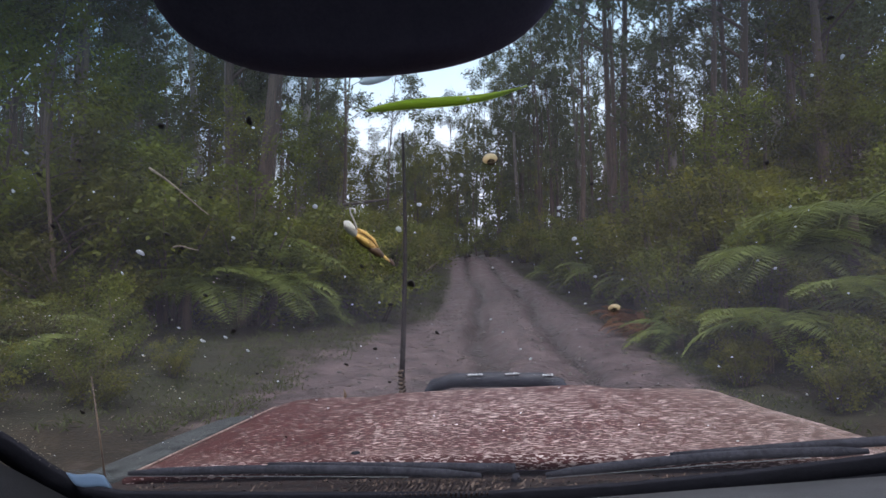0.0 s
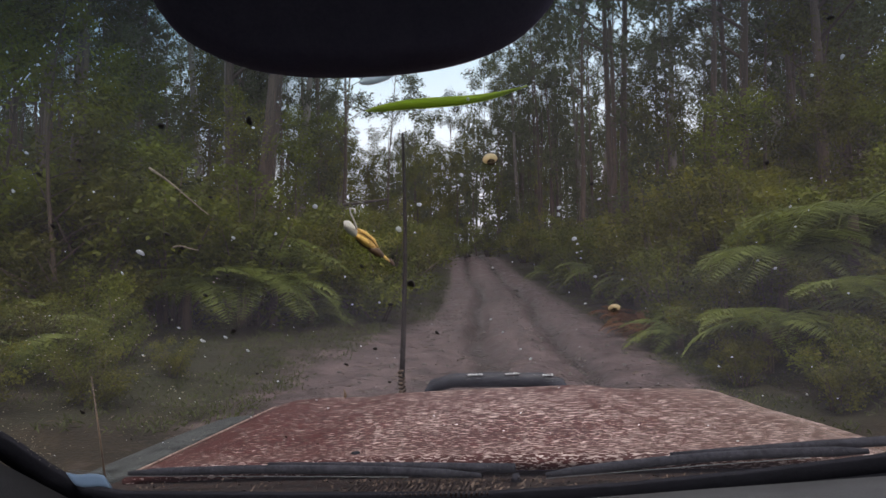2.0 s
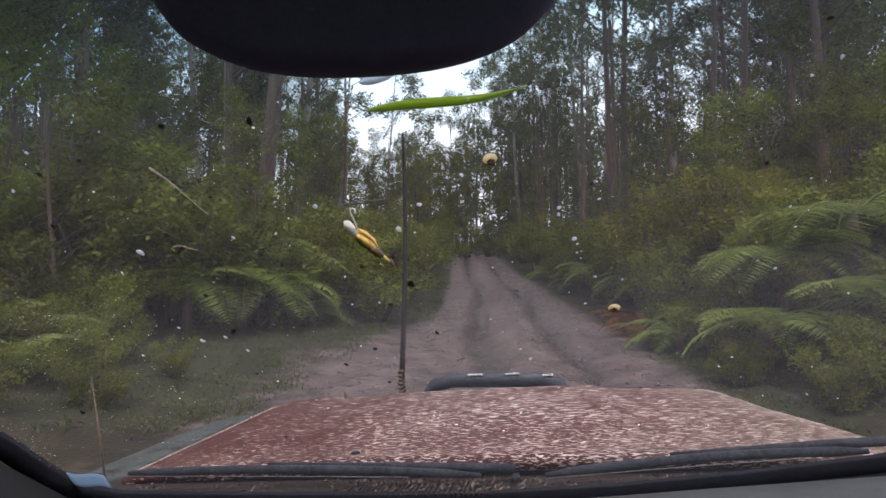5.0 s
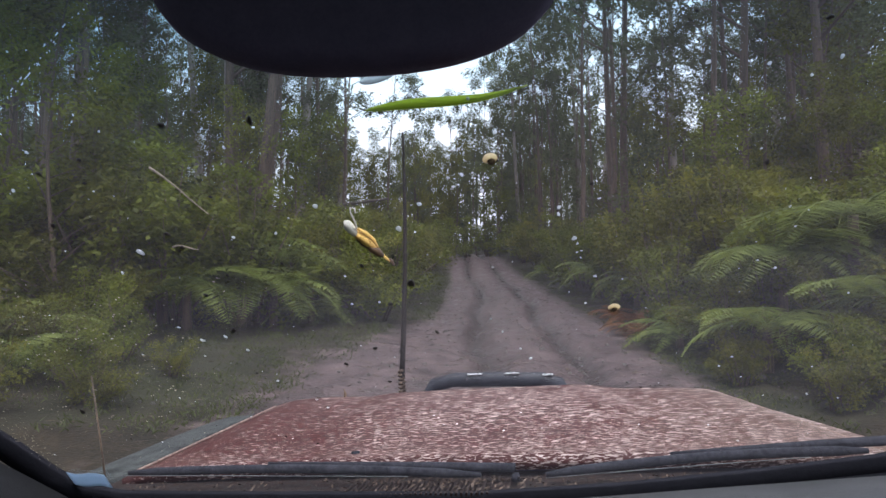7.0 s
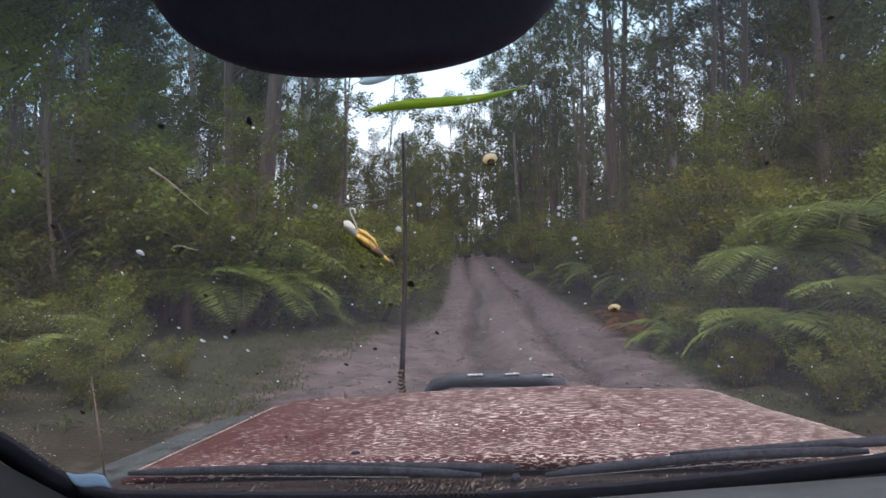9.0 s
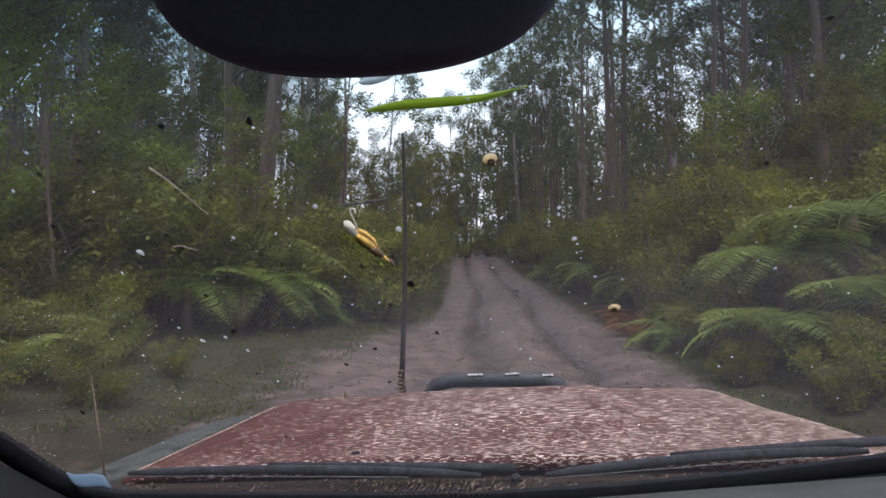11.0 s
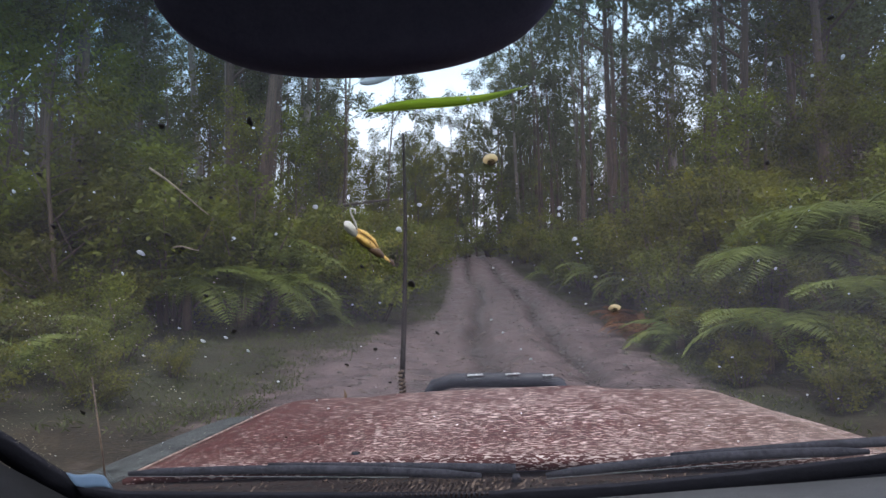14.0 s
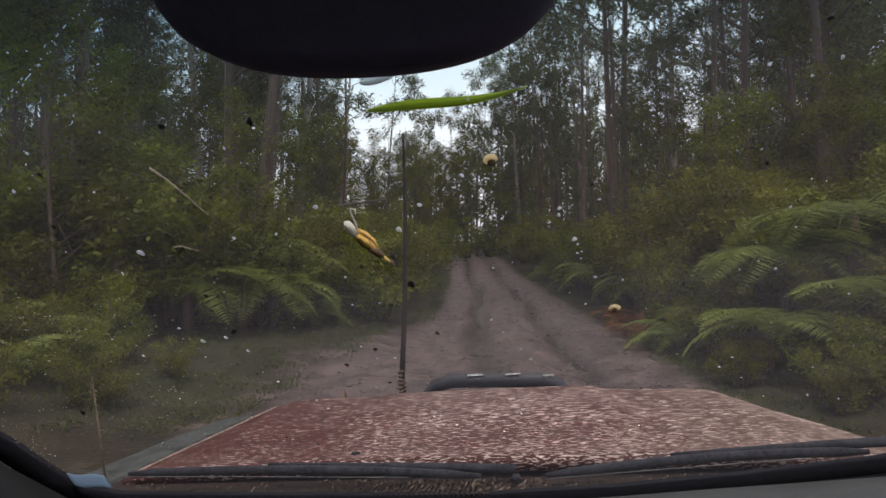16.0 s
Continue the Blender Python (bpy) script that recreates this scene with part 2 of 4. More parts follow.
M_BARK = plain("brown_stringy_bark", (0.026, 0.0175, 0.013), (0.112, 0.074, 0.054), 5, 0.9, 0, 0.6, (3, 3, 0.25))
M_BARK_PALE = plain("pale_gum_bark", (0.060, 0.050, 0.042), (0.20, 0.165, 0.140), 3, 0.8, 0, 0.4, (2, 2, 0.3))
M_LOG = plain("dark_fallen_log", (0.03, 0.024, 0.02), (0.09, 0.07, 0.06), 5, 0.9, 0, 0.5, (0.3, 3, 3))
M_GUM = leafy("gum_foliage", (0.025, 0.030, 0.010), (0.100, 0.106, 0.040))
M_BUSH = leafy("shrub_foliage", (0.018, 0.022, 0.003), (0.168, 0.186, 0.018))
M_OLIVE = leafy("olive_shrub_foliage", (0.021, 0.022, 0.003), (0.168, 0.162, 0.018))
M_FERN = leafy("fern_frond_green", (0.046, 0.064, 0.012), (0.200, 0.228, 0.050), 0.4)
M_FERN_DRY = leafy("dry_bracken", (0.09, 0.035, 0.012), (0.22, 0.10, 0.035), 0.3)
M_GRASS = leafy("roadside_grass", (0.034, 0.042, 0.010), (0.085, 0.094, 0.028), 0.35)
M_LITTER = leafy("bark_and_leaf_litter", (0.025, 0.017, 0.009), (0.11, 0.08, 0.05), 0.0)
M_DEBRIS = leafy("dry_leaf_debris", (0.012, 0.008, 0.005), (0.105, 0.066, 0.045), 0.0)
M_STONE = plain("muddy_stone", (0.030, 0.025, 0.022), (0.075, 0.063, 0.057), 6, 0.85)

# ---- mesh helpers ----


def lay_uv(me, material):
    """Painted panels carry the mud splashes on their UV map."""
    if material is M_PAINT:
        uv = me.uv_layers.new(name="UVMap")
        for lp in me.loops:
            x, y, z = me.vertices[lp.vertex_index].co
            uv.data[lp.index].uv = (0.6 * x + 0.5 * y, 0.8 * z + 0.35 * y)


def mesh_of(name, verts, faces, material, smooth=False):
    me = bpy.data.meshes.new(name)
    me.from_pydata(verts.tolist() if hasattr(verts, "tolist") else verts, [], faces.tolist() if hasattr(faces, "tolist") else faces)
    me.materials.append(material)
    if smooth:
        me.polygons.foreach_set("use_smooth", [True] * len(me.polygons))
    me.update()
    lay_uv(me, material)
    return me


def part(name, me, parent, label=""):
    ob = new(name, me)
    ob.parent = parent
    return tagged(ob, label)


def from_bm(name, bm, material, smooth=True):
    me = bpy.data.meshes.new(name)
    bmesh.ops.recalc_face_normals(bm, faces=bm.faces)
    bm.to_mesh(me)
    bm.free()
    me.materials.append(material)
    lay_uv(me, material)
    if smooth:
        me.polygons.foreach_set("use_smooth", [True] * len(me.polygons))
    return me


def tube(points, radii, sides=8, squash=1.0):
    """Verts and quads of a closed tube along points."""
    pts = [Vector(p) for p in points]
    if not hasattr(radii, "__len__"):
        radii = [radii] * len(pts)
    verts, faces = [], []
    ref = Vector((0.31, 0.95, 0.03)).normalized()
    for i, p in enumerate(pts):
        d = (pts[min(i + 1, len(pts) - 1)] - pts[max(i - 1, 0)]).normalized()
        r = ref if abs(d.dot(ref)) < 0.9 else Vector((1, 0, 0))
        a = d.cross(r).normalized()
        b = d.cross(a)
        for k in range(sides):
            w = 2 * math.pi * k / sides
            verts.append(tuple(p + (a * math.cos(w) + b * (math.sin(w) * squash)) * radii[i]))
    for i in range(len(pts) - 1):
        for k in range(sides):
            j = (k + 1) % sides
            faces.append((i * sides + k, i * sides + j, (i + 1) * sides + j, (i + 1) * sides + k))
    faces.append(tuple(range(sides - 1, -1, -1)))
    faces.append(tuple(range((len(pts) - 1) * sides, len(pts) * sides)))
    return verts, faces


def joined(*shapes):
    verts, faces = [], []
    for v, f in shapes:
        o = len(verts)
        verts.extend(v)
        faces.extend(tuple(i + o for i in q) for q in f)
    return verts, faces


def box_mesh(name, size, material, bevel=0.006, at=(0, 0, 0), turn=None):
    bm = bmesh.new()
    bmesh.ops.create_cube(bm, size=1.0)
    bmesh.ops.scale(bm, vec=size, verts=bm.verts)
    if bevel:
        bmesh.ops.bevel(bm, geom=bm.edges[:], offset=bevel, segments=2, affect="EDGES")
    if turn:
        bmesh.ops.transform(bm, matrix=turn, verts=bm.verts)
    bmesh.ops.translate(bm, vec=at, verts=bm.verts)
    return from_bm(name, bm, material, False)


def slab(name, rows, thickness, material, closed=False):
    """A sheet from rows of points, thickened downwards."""
    h, w = len(rows), len(rows[0])
    top = [tuple(p) for row in rows for p in row]
    verts = top + [(x, y, z - thickness) for x, y, z in top]
    k, faces = h * w, []
    for i in range(h - 1):
        for j in range(w - 1):
            a, b, c, d = i * w + j, i * w + j + 1, (i + 1) * w + j + 1, (i + 1) * w + j
            faces += [(a, b, c, d), (d + k, c + k, b + k, a + k)]
    rim = [j for j in range(w)] + [i * w + w - 1 for i in range(1, h)] + [(h - 1) * w + j for j in range(w - 2, -1, -1)] + [i * w for i in range(h - 2, 0, -1)]
    for a, b in zip(rim, rim[1:] + rim[:1]):
        faces.append((b, a, a + k, b + k))
    return mesh_of(name, verts, faces, material, True)


rng = np.random.default_rng(11)


def leaves(centres, spread, count, length, width, droop, gen, flat=0.0):
    """Quads of leaves scattered round centres: (verts, faces)."""
    c = np.repeat(np.asarray(centres, float), count, axis=0)
    k = len(c)
    off = gen.normal(size=(k, 3))
    off /= np.linalg.norm(off, axis=1)[:, None] + 1e-9
    off *= (gen.random((k, 1)) ** 0.45) * np.asarray(spread)
    base = c + off
    d = gen.normal(size=(k, 3))
    d[:, 2] = d[:, 2] * 0.6 - droop
    d /= np.linalg.norm(d, axis=1)[:, None]
    up = gen.normal(size=(k, 3)) * 0.75
    up[:, 2] += flat
    s = np.cross(d, up)
    s /= np.linalg.norm(s, axis=1)[:, None]
    L = length * gen.uniform(0.6, 1.3, (k, 1))
    W = width * gen.uniform(0.7, 1.3, (k, 1))
    v = np.stack([base, base + d * L * 0.45 + s * W, base + d * L, base + d * L * 0.45 - s * W], axis=1).reshape(-1, 3)
    f = np.arange(k * 4).reshape(-1, 4)
    return v, f


def stack(*vf):
    o, vs, fs = 0, [], []
    for v, f in vf:
        v, f = np.asarray(v, float), np.asarray(f)
        vs.append(v)
        fs.append(f + o)
        o += len(v)
    return np.concatenate(vs), np.concatenate(fs)


# ---- lie of the land ----
CAR = pose(-0.086, -0.106, 0.086, -4.514, -4.447, -9.49)
CAR_INV = CAR.inverted()


def track_x(d):
    """Centre line of the muddy track, d metres ahead."""
    return 2.9 * (1 - math.exp(-d / 14)) if d > 0 else 0.207 * d


def rut_sway(y, r):
    """How far a rut strays sideways from its even line."""
    return 0.16 * math.sin(y * 0.31) + 0.34 * noise.noise((r * 3.0, y * 0.22, 6.0)) + 0.08 * noise.noise((r, y * 0.9, 8.0))


def rise(y):
    """Height of the track, which climbs a hill ahead."""
    return 0.0012 * min(max(y, 0), 50) ** 2 + 0.06 * min(max(y - 50, 0), 200)


def ground_z(x, y):
    e = x - track_x(y)
    z = rise(y)
    off = max(0.0, abs(e) - 2.6)
    z += 0.10 * min(off, 9.0) * (1.0 if e > 0 else 0.45) + 0.012 * min(off, 200)
    if abs(e) < 3.2:
        w = 1 - (abs(e) / 3.2) ** 2
        for r in (-0.85, 0.85):
            z -= (0.20 + 0.16 * noise.noise((r * 5, y * 0.3, 4.0))) * math.exp(-((e - r - rut_sway(y, r)) / (0.24 + 0.05 * math.sin(y * 0.8 + r))) ** 2) * w
        z += 0.05 * math.exp(-(e / 0.3) ** 2)
        # churned ridges thrown up beside the ruts, and older crossing wheel marks
        for r, deep in ((-1.35, 0.07), (-0.38, 0.06), (0.36, 0.07), (1.40, 0.08)):
            z += deep * math.exp(-((e - r - 0.15 * math.sin(y * 0.35 + r)) / 0.16) ** 2) * w * (0.6 + noise.noise((r * 9, y * 1.3, 2.0)))
        z -= 0.09 * math.exp(-((e + 2.0 - 0.07 * y) / 0.2) ** 2) * w
        z += 0.09 * (noise.noise((x * 0.9, y * 0.5, 3.0))) + 0.05 * noise.noise((x * 3.1, y * 2.2, 7.0))
    else:
        z += 0.16 * noise.noise((x * 0.35, y * 0.35, 1.0)) + 0.05 * noise.noise((x * 1.7, y * 1.7, 5.0))
    near = max(abs(x - 0.1) / 1.3, abs(y - 0.5) / 2.6)
    if near < 2.0:
        # under the car the ground follows its wheels
        o, nrm = CAR @ Vector((0, 0, 0)), CAR.to_3x3() @ Vector((0, 0, 1))
        flat = o.z - (nrm.x * (x - o.x) + nrm.y * (y - o.y)) / nrm.z
        k = min(1.0, max(0.0, 2.0 - near) / 0.8)
        z = z * (1 - k) + flat * k
    return z


def spaced(lo, hi, step, reach, grow):
    a = list(np.arange(lo, hi + step / 2, step))
    s, up = step, a[-1]
    while up < reach:
        s *= grow
        up += s
        a.append(up)
    s, dn = step, a[0]
    while dn > -reach:
        s *= grow
        dn -= s
        a.insert(0, dn)
    return a


def build_ground():
    xs, ys = spaced(-9, 9, 0.16, 1500, 1.16), spaced(-4, 38, 0.2, 1500, 1.14)
    w, h = len(xs), len(ys)
    verts = [(x, y, ground_z(x, y)) for y in ys for x in xs]
    faces = [(i * w + j, i * w + j + 1, (i + 1) * w + j + 1, (i + 1) * w + j) for i in range(h - 1) for j in range(w - 1)]
    me = mesh_of("ground", verts, faces, M_GROUND, True)
    at = me.attributes.new("track", "FLOAT", "POINT")
    vals = []
    for x, y, z in verts:
        e = x - track_x(y)
        wide = 2.3 + (1.5 if e < 0 and y < 17 else 0.0) * max(0.0, 1 - abs(y - 9) / 9)
        vals.append(max(0.0, min(1.0, 1.5 - abs(e) / wide)) if -60 < y < 60 else 0.0)
    at.data.foreach_set("value", vals)
    wet = me.attributes.new("wet", "FLOAT", "POINT")
    wet.data.foreach_set("value", [max(math.exp(-((x - track_x(y) - r - rut_sway(y, r)) / 0.22) ** 2) for r in (-0.85, 0.85)) for x, y, z in verts])
    ob = new("ground", me)
    tagged(ob, "wet rutted mud track with leaf-littered forest floor", "ground", kind="structure")


build_ground()

# ---- the car ----
car = new("off_road_car")
car.matrix_world = CAR
tagged(car, "old red off-road car caked in pale dried mud", "car")


def on_screen(u, v, out=0.0):
    """A point of the windscreen: u across, v up the slope, out metres in front of the glass."""
    return Vector((u, 0.9 - 0.672 * v + 0.741 * out, 1.268 + 0.741 * v + 0.672 * out))


SCREEN = Matrix(((1, 0, 0, 0), (0, -0.672, 0.741, 0.9), (0, 0.741, 0.672, 1.268), (0, 0, 0, 1)))


def build_bonnet():
    rows = []
    for j in range(41):
        t = j / 40
        y = 1.04 + 0.96 * t
        row = []
        for i in range(49):
            s = -1 + 2 * i / 48
            half = 0.658 + 0.068 * t if s < 0 else 0.760 - 0.062 * t
            x = half * s
            yy = y - (0.10 if s > 0 else 0.05) * abs(s) ** 10 * t
            z = 1.262 + 0.012 * (1 - s * s) + 0.010 * t
            z += 0.016 * (1 / (1 + math.exp((abs(s) - 0.50) / 0.03))) * min(1, t * 2.2)
            z -= (0.022 if s > 0 else 0.014) * max(0.0, abs(s) - 0.90) ** 2 / 0.01
            z += 0.019 * min(1.0, max(0.0, -s - 0.40) / 0.35) * t
            z -= 0.20 * max(0.0, t - 0.86) ** 2 / 0.0196
            row.append((x, yy, z))
        rows.append(row)
    me = slab("bonnet", rows, 0.025, M_PAINT)
    uv = me.uv_layers["UVMap"]
    for lp in me.loops:
        x, y, z = me.vertices[lp.vertex_index].co
        uv.data[lp.index].uv = (x / y ** 1.7, -1.19 / y + 1.5 * z)
    bonnet = part("bonnet", me, car, "red bonnet thickly spattered with pale dried mud")
    for side in (0, 48):
        rim = [Vector(rows[j][side]) + Vector((0, 0, 0.002)) for j in range(2, 39, 2)]
        part("rolled_edge", mesh_of("rolled_edge", *tube(rim, 0.0028, 6), M_EDGE, True), bonnet, "mud-paled rolled bonnet edge")
    # a washer nozzle and some debris lie on it
    bm = bmesh.new()
    bmesh.ops.create_cone(bm, segments=12, radius1=0.013, radius2=0.008, depth=0.016, cap_ends=True)
    bmesh.ops.translate(bm, vec=(-0.19, 1.085, 1.270), verts=bm.verts)
    part("washer_nozzle", from_bm("washer_nozzle", bm, M_RUBBER), bonnet, "black plastic washer nozzle")


def build_fender(side):
    rows = []
    for j in range(25):
        t = j / 24
        y = 1.03 + (0.64 if side < 0 else 0.92) * t
        a = 0.694 + 0.026 * t if side < 0 else 0.775 - 0.085 * t
        row = []
        for i in range(9):
            s = i / 8
            x = side * (a + 0.15 * s * (1 - 0.35 * t ** 6))
            z = (1.240 + 0.031 * t if side < 0 else 1.215) - 0.004 * s - 0.05 * max(0, s - 0.75) ** 2 * 16
            row.append((x, y, z))
        rows.append(row if side > 0 else row[::-1])
    # left strip in mottled grey, right one in the body's red
    part("front_fender", slab("front_fender", rows, 0.05, M_FENDER if side < 0 else M_PAINT), car, "mottled grey front fender edge" if side < 0 else "mud-spattered red front fender")


build_bonnet()
build_fender(-1)
build_fender(1)


def build_cowl():
    part("cowl_panel", box_mesh("cowl_panel", (1.42, 0.19, 0.02), M_COWL, 0.004, (0.02, 0.985, 1.228)), car, "muddy black plastic cowl panel")
    slat = box_mesh("slat", (0.004, 0.07, 0.008), M_COWL, 0.001)
    for i in range(30):
        ob = part("slat", slat, car)
        ob.location = (-0.16 + 0.0082 * i, 0.955, 1.242)


def wiper(name_at, tip, drop, edge):
    """One parked wiper: arm, blade frame and rubber."""
    a, b = Vector(name_at), Vector(tip)
    d = b - a
    holder = part("wiper", mesh_of("wiper", *tube([a + d * t + Vector((0, 0.012, 0.012 + drop * math.sin(t * math.pi))) for t in (0, 0.2, 0.45, 0.62)], [0.008, 0.007, 0.005, 0.004], 8), M_RUBBER, True), car, "black windscreen wiper parked at the glass base")
    part("blade", mesh_of("blade", *tube([a + d * t + Vector((0, 0, 0.010 * math.sin(t * math.pi))) for t in np.linspace(0.08, 1.0, 12)], [0.004] + [0.0078] * 10 + [0.004], 8, 0.7), M_RUBBER, True), holder)
    # the arm's highlight, modelled as a thin paler tube
    part("arm_edge", mesh_of("arm_edge", *tube([a + d * t + Vector((0, -0.016, 0.003 - 0.004 * t * t)) for t in (0.25, 0.45, 0.7, 1.0)], 0.0008, 6), edge, True), holder, "thin pale highlight line along the wiper arm")
    bm = bmesh.new()
    bmesh.ops.create_cone(bm, segments=14, radius1=0.009, radius2=0.006, depth=0.012, cap_ends=True)
    bmesh.ops.translate(bm, vec=a, verts=bm.verts)
    part("pivot", from_bm("pivot", bm, M_RUBBER), holder)


build_cowl()


def gutter_debris():
    """Broken leaves and grit caught along the cowl."""
    g = np.random.default_rng(61)
    v, f = [], []
    for k in range(520):
        x = g.normal(0.0, 0.13) if k < 330 else g.uniform(-0.6, 0.6)
        y = g.uniform(0.925, 1.03)
        z, a = 1.2385 + 0.006 * g.random() + (0.004 if abs(y - 0.955) < 0.04 else 0), g.uniform(0, 6.28)
        s, w = g.uniform(0.002, 0.007), g.uniform(0.001, 0.0022)
        c, d, o = math.cos(a), math.sin(a), len(v)
        v += [(x - c * s, y - d * s, z), (x - d * w, y + c * w, z + 0.003), (x + c * s, y + d * s, z + 0.004), (x + d * w, y - c * w, z + 0.001)]
        f.append((o, o + 1, o + 2, o + 3))
    ob = new("gutter_debris", mesh_of("gutter_debris", v, f, M_DEBRIS))
    ob.matrix_world = CAR
    tagged(ob, "broken brown leaves and grit along the cowl", "debris", kind="stuff")


gutter_debris()
wiper((0.12, 0.99, 1.250), (-0.60, 0.985, 1.272), 0.003, M_ARM_GLINT)
wiper((0.70, 0.99, 1.278), (0.17, 0.985, 1.254), 0.003, M_ARM_GLINT)


def build_screen():
    nu, nv = 25, 15
    verts, faces, uvs = [], [], []
    for j in range(nv):
        for i in range(nu):
            u, v = -0.80 + 1.6 * i / (nu - 1), -0.04 + 0.98 * j / (nv - 1)
            verts.append(tuple(on_screen(u, v)))
            uvs.append(((u + 0.80) / 1.6, v))
    for j in range(nv - 1):
        for i in range(nu - 1):
            faces.append((j * nu + i, j * nu + i + 1, (j + 1) * nu + i + 1, (j + 1) * nu + i))
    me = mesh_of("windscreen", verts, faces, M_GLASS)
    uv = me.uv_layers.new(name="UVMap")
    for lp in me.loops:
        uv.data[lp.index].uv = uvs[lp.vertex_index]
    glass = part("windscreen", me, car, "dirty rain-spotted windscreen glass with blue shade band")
    glass.visible_shadow = False
    # rubber seal along the lower edge and up both pillars
    line = [(-0.80, 0.50), (-0.765, 0.28), (-0.686, 0.138), (-0.662, 0.070), (-0.628, 0.010), (-0.56, -0.014), (-0.357, -0.022), (0.05, -0.034), (0.281, -0.016), (0.458, 0.010), (0.62, 0.040), (0.74, 0.10), (0.80, 0.40)]
    pts = [on_screen(u, v - 0.018, -0.004) for u, v in line]
    part("seal", mesh_of("seal", *tube(pts, 0.018, 10), M_GASKET, True), glass, "black rubber windscreen seal")
    c = on_screen(-0.588, 0.030, -0.003)
    bm = bmesh.new()
    bmesh.ops.create_grid(bm, x_segments=8, y_segments=4, size=0.5)
    bmesh.ops.scale(bm, vec=(0.070, 0.036, 1), verts=bm.verts)
    for w in bm.verts:
        w.co.z += 0.0015 * math.sin(w.co.x * 120)
    bmesh.ops.solidify(bm, geom=bm.faces[:], thickness=0.001)
    bmesh.ops.transform(bm, matrix=Matrix.Translation(c) @ SCREEN.to_3x3().to_4x4() @ pose(0, 0, 0, 0, 0, -6), verts=bm.verts)
    part("sticker", from_bm("sticker", bm, M_STICKER), glass, "pale blue sticker on the glass corner")


build_screen()


def build_mirror():
    a, b, dep, p = 0.133, 0.065, 0.022, 2.3
    bm = bmesh.new()
    rings = []
    for k, (sc, dy) in enumerate(((0.90, -1.0), (0.985, -0.7), (1.0, 0.0), (0.96, 0.7), (0.75, 1.4), (0.35, 1.8))):
        ring = []
        for i in range(56):
            w = 2 * math.pi * i / 56
            cw, sw = math.cos(w), math.sin(w)
            ring.append(bm.verts.new((a * sc * math.copysign(abs(cw) ** (2 / p), cw), dep * dy, b * sc * math.copysign(abs(sw) ** (2 / p), sw))))
        rings.append(ring)
    for r0, r1 in zip(rings, rings[1:]):
        for i in range(56):
            bm.faces.new((r0[i], r0[(i + 1) % 56], r1[(i + 1) % 56], r1[i]))
    bm.faces.new(rings[0][::-1])
    bm.faces.new(rings[-1])
    bmesh.ops.transform(bm, matrix=pose(0.0840, 0.33, 1.738, 0, 3.3, 6), verts=bm.verts)
    house = part("mirror", from_bm("mirror", bm, M_BLACK), car, "black plastic rear-view mirror housing")
    part("mirror_stalk", mesh_of("mirror_stalk", *tube([(0.076, 0.36, 1.77), (0.076, 0.37, 1.84), (0.076, 0.33, 1.895)], [0.012, 0.010, 0.014], 10), M_BLACK, True), house)


build_mirror()


def build_front():
    # hoop of the bull bar, pale strips for its glints, and the whip antenna beside it
    hoop = [(-0.27, 2.15, 1.16), (-0.262, 2.15, 1.245), (-0.235, 2.15, 1.285), (-0.165, 2.15, 1.301), (0.0, 2.15, 1.297), (0.17, 2.15, 1.288), (0.225, 2.15, 1.270), (0.25, 2.15, 1.225), (0.256, 2.15, 1.15)]
    bar = part("bull_bar", mesh_of("bull_bar", *tube(hoop, 0.027, 14), M_BAR, True), car, "black tubular bull bar hoop")
    # highlights along the hoop's top, added as three pale strips
    for u, z, w in ((-0.075, 1.3215, 0.075), (0.062, 1.3185, 0.07), (0.19, 1.308, 0.05)):
        part("clamp", box_mesh("clamp", (w * 0.8, 0.016, 0.006), M_GLINT, 0.002, (u, 2.128, z - 0.001)), bar, "pale strip standing for a glint on the bar")
    part("cross_bar", mesh_of("cross_bar", *tube([(-0.80, 2.16, 1.08), (-0.3, 2.18, 1.13), (0.3, 2.18, 1.13), (0.80, 2.16, 1.08)], 0.03, 12), M_BAR, True), bar)
    base = part("antenna", mesh_of("antenna", *tube([(-0.360 + 0.012 * math.sin(t * 3.0) + 0.055 * t, 2.15, 1.32 + 0.97 * t) for t in np.linspace(0, 1, 12)], [0.0112 - 0.0060 * t for t in np.linspace(0, 1, 12)], 10), M_ANT, True), car, "black whip antenna standing on the bull bar")
    coil = [(-0.361 + 0.010 * math.cos(a * 0.7), 2.15 + 0.010 * math.sin(a * 0.7), 1.20 + 0.00165 * a) for a in range(90)]
    part("spring", mesh_of("spring", *tube(coil, 0.0062, 6), M_SPRING, True), base, "rusty antenna spring")
    part("aerial", mesh_of("aerial", *tube([(-0.706, 1.06, 1.20), (-0.722, 1.06, 1.30), (-0.749, 1.06, 1.45)], [0.0024, 0.0020, 0.0013], 6), M_SPRING, True), car, "thin rusty radio aerial")


build_front()


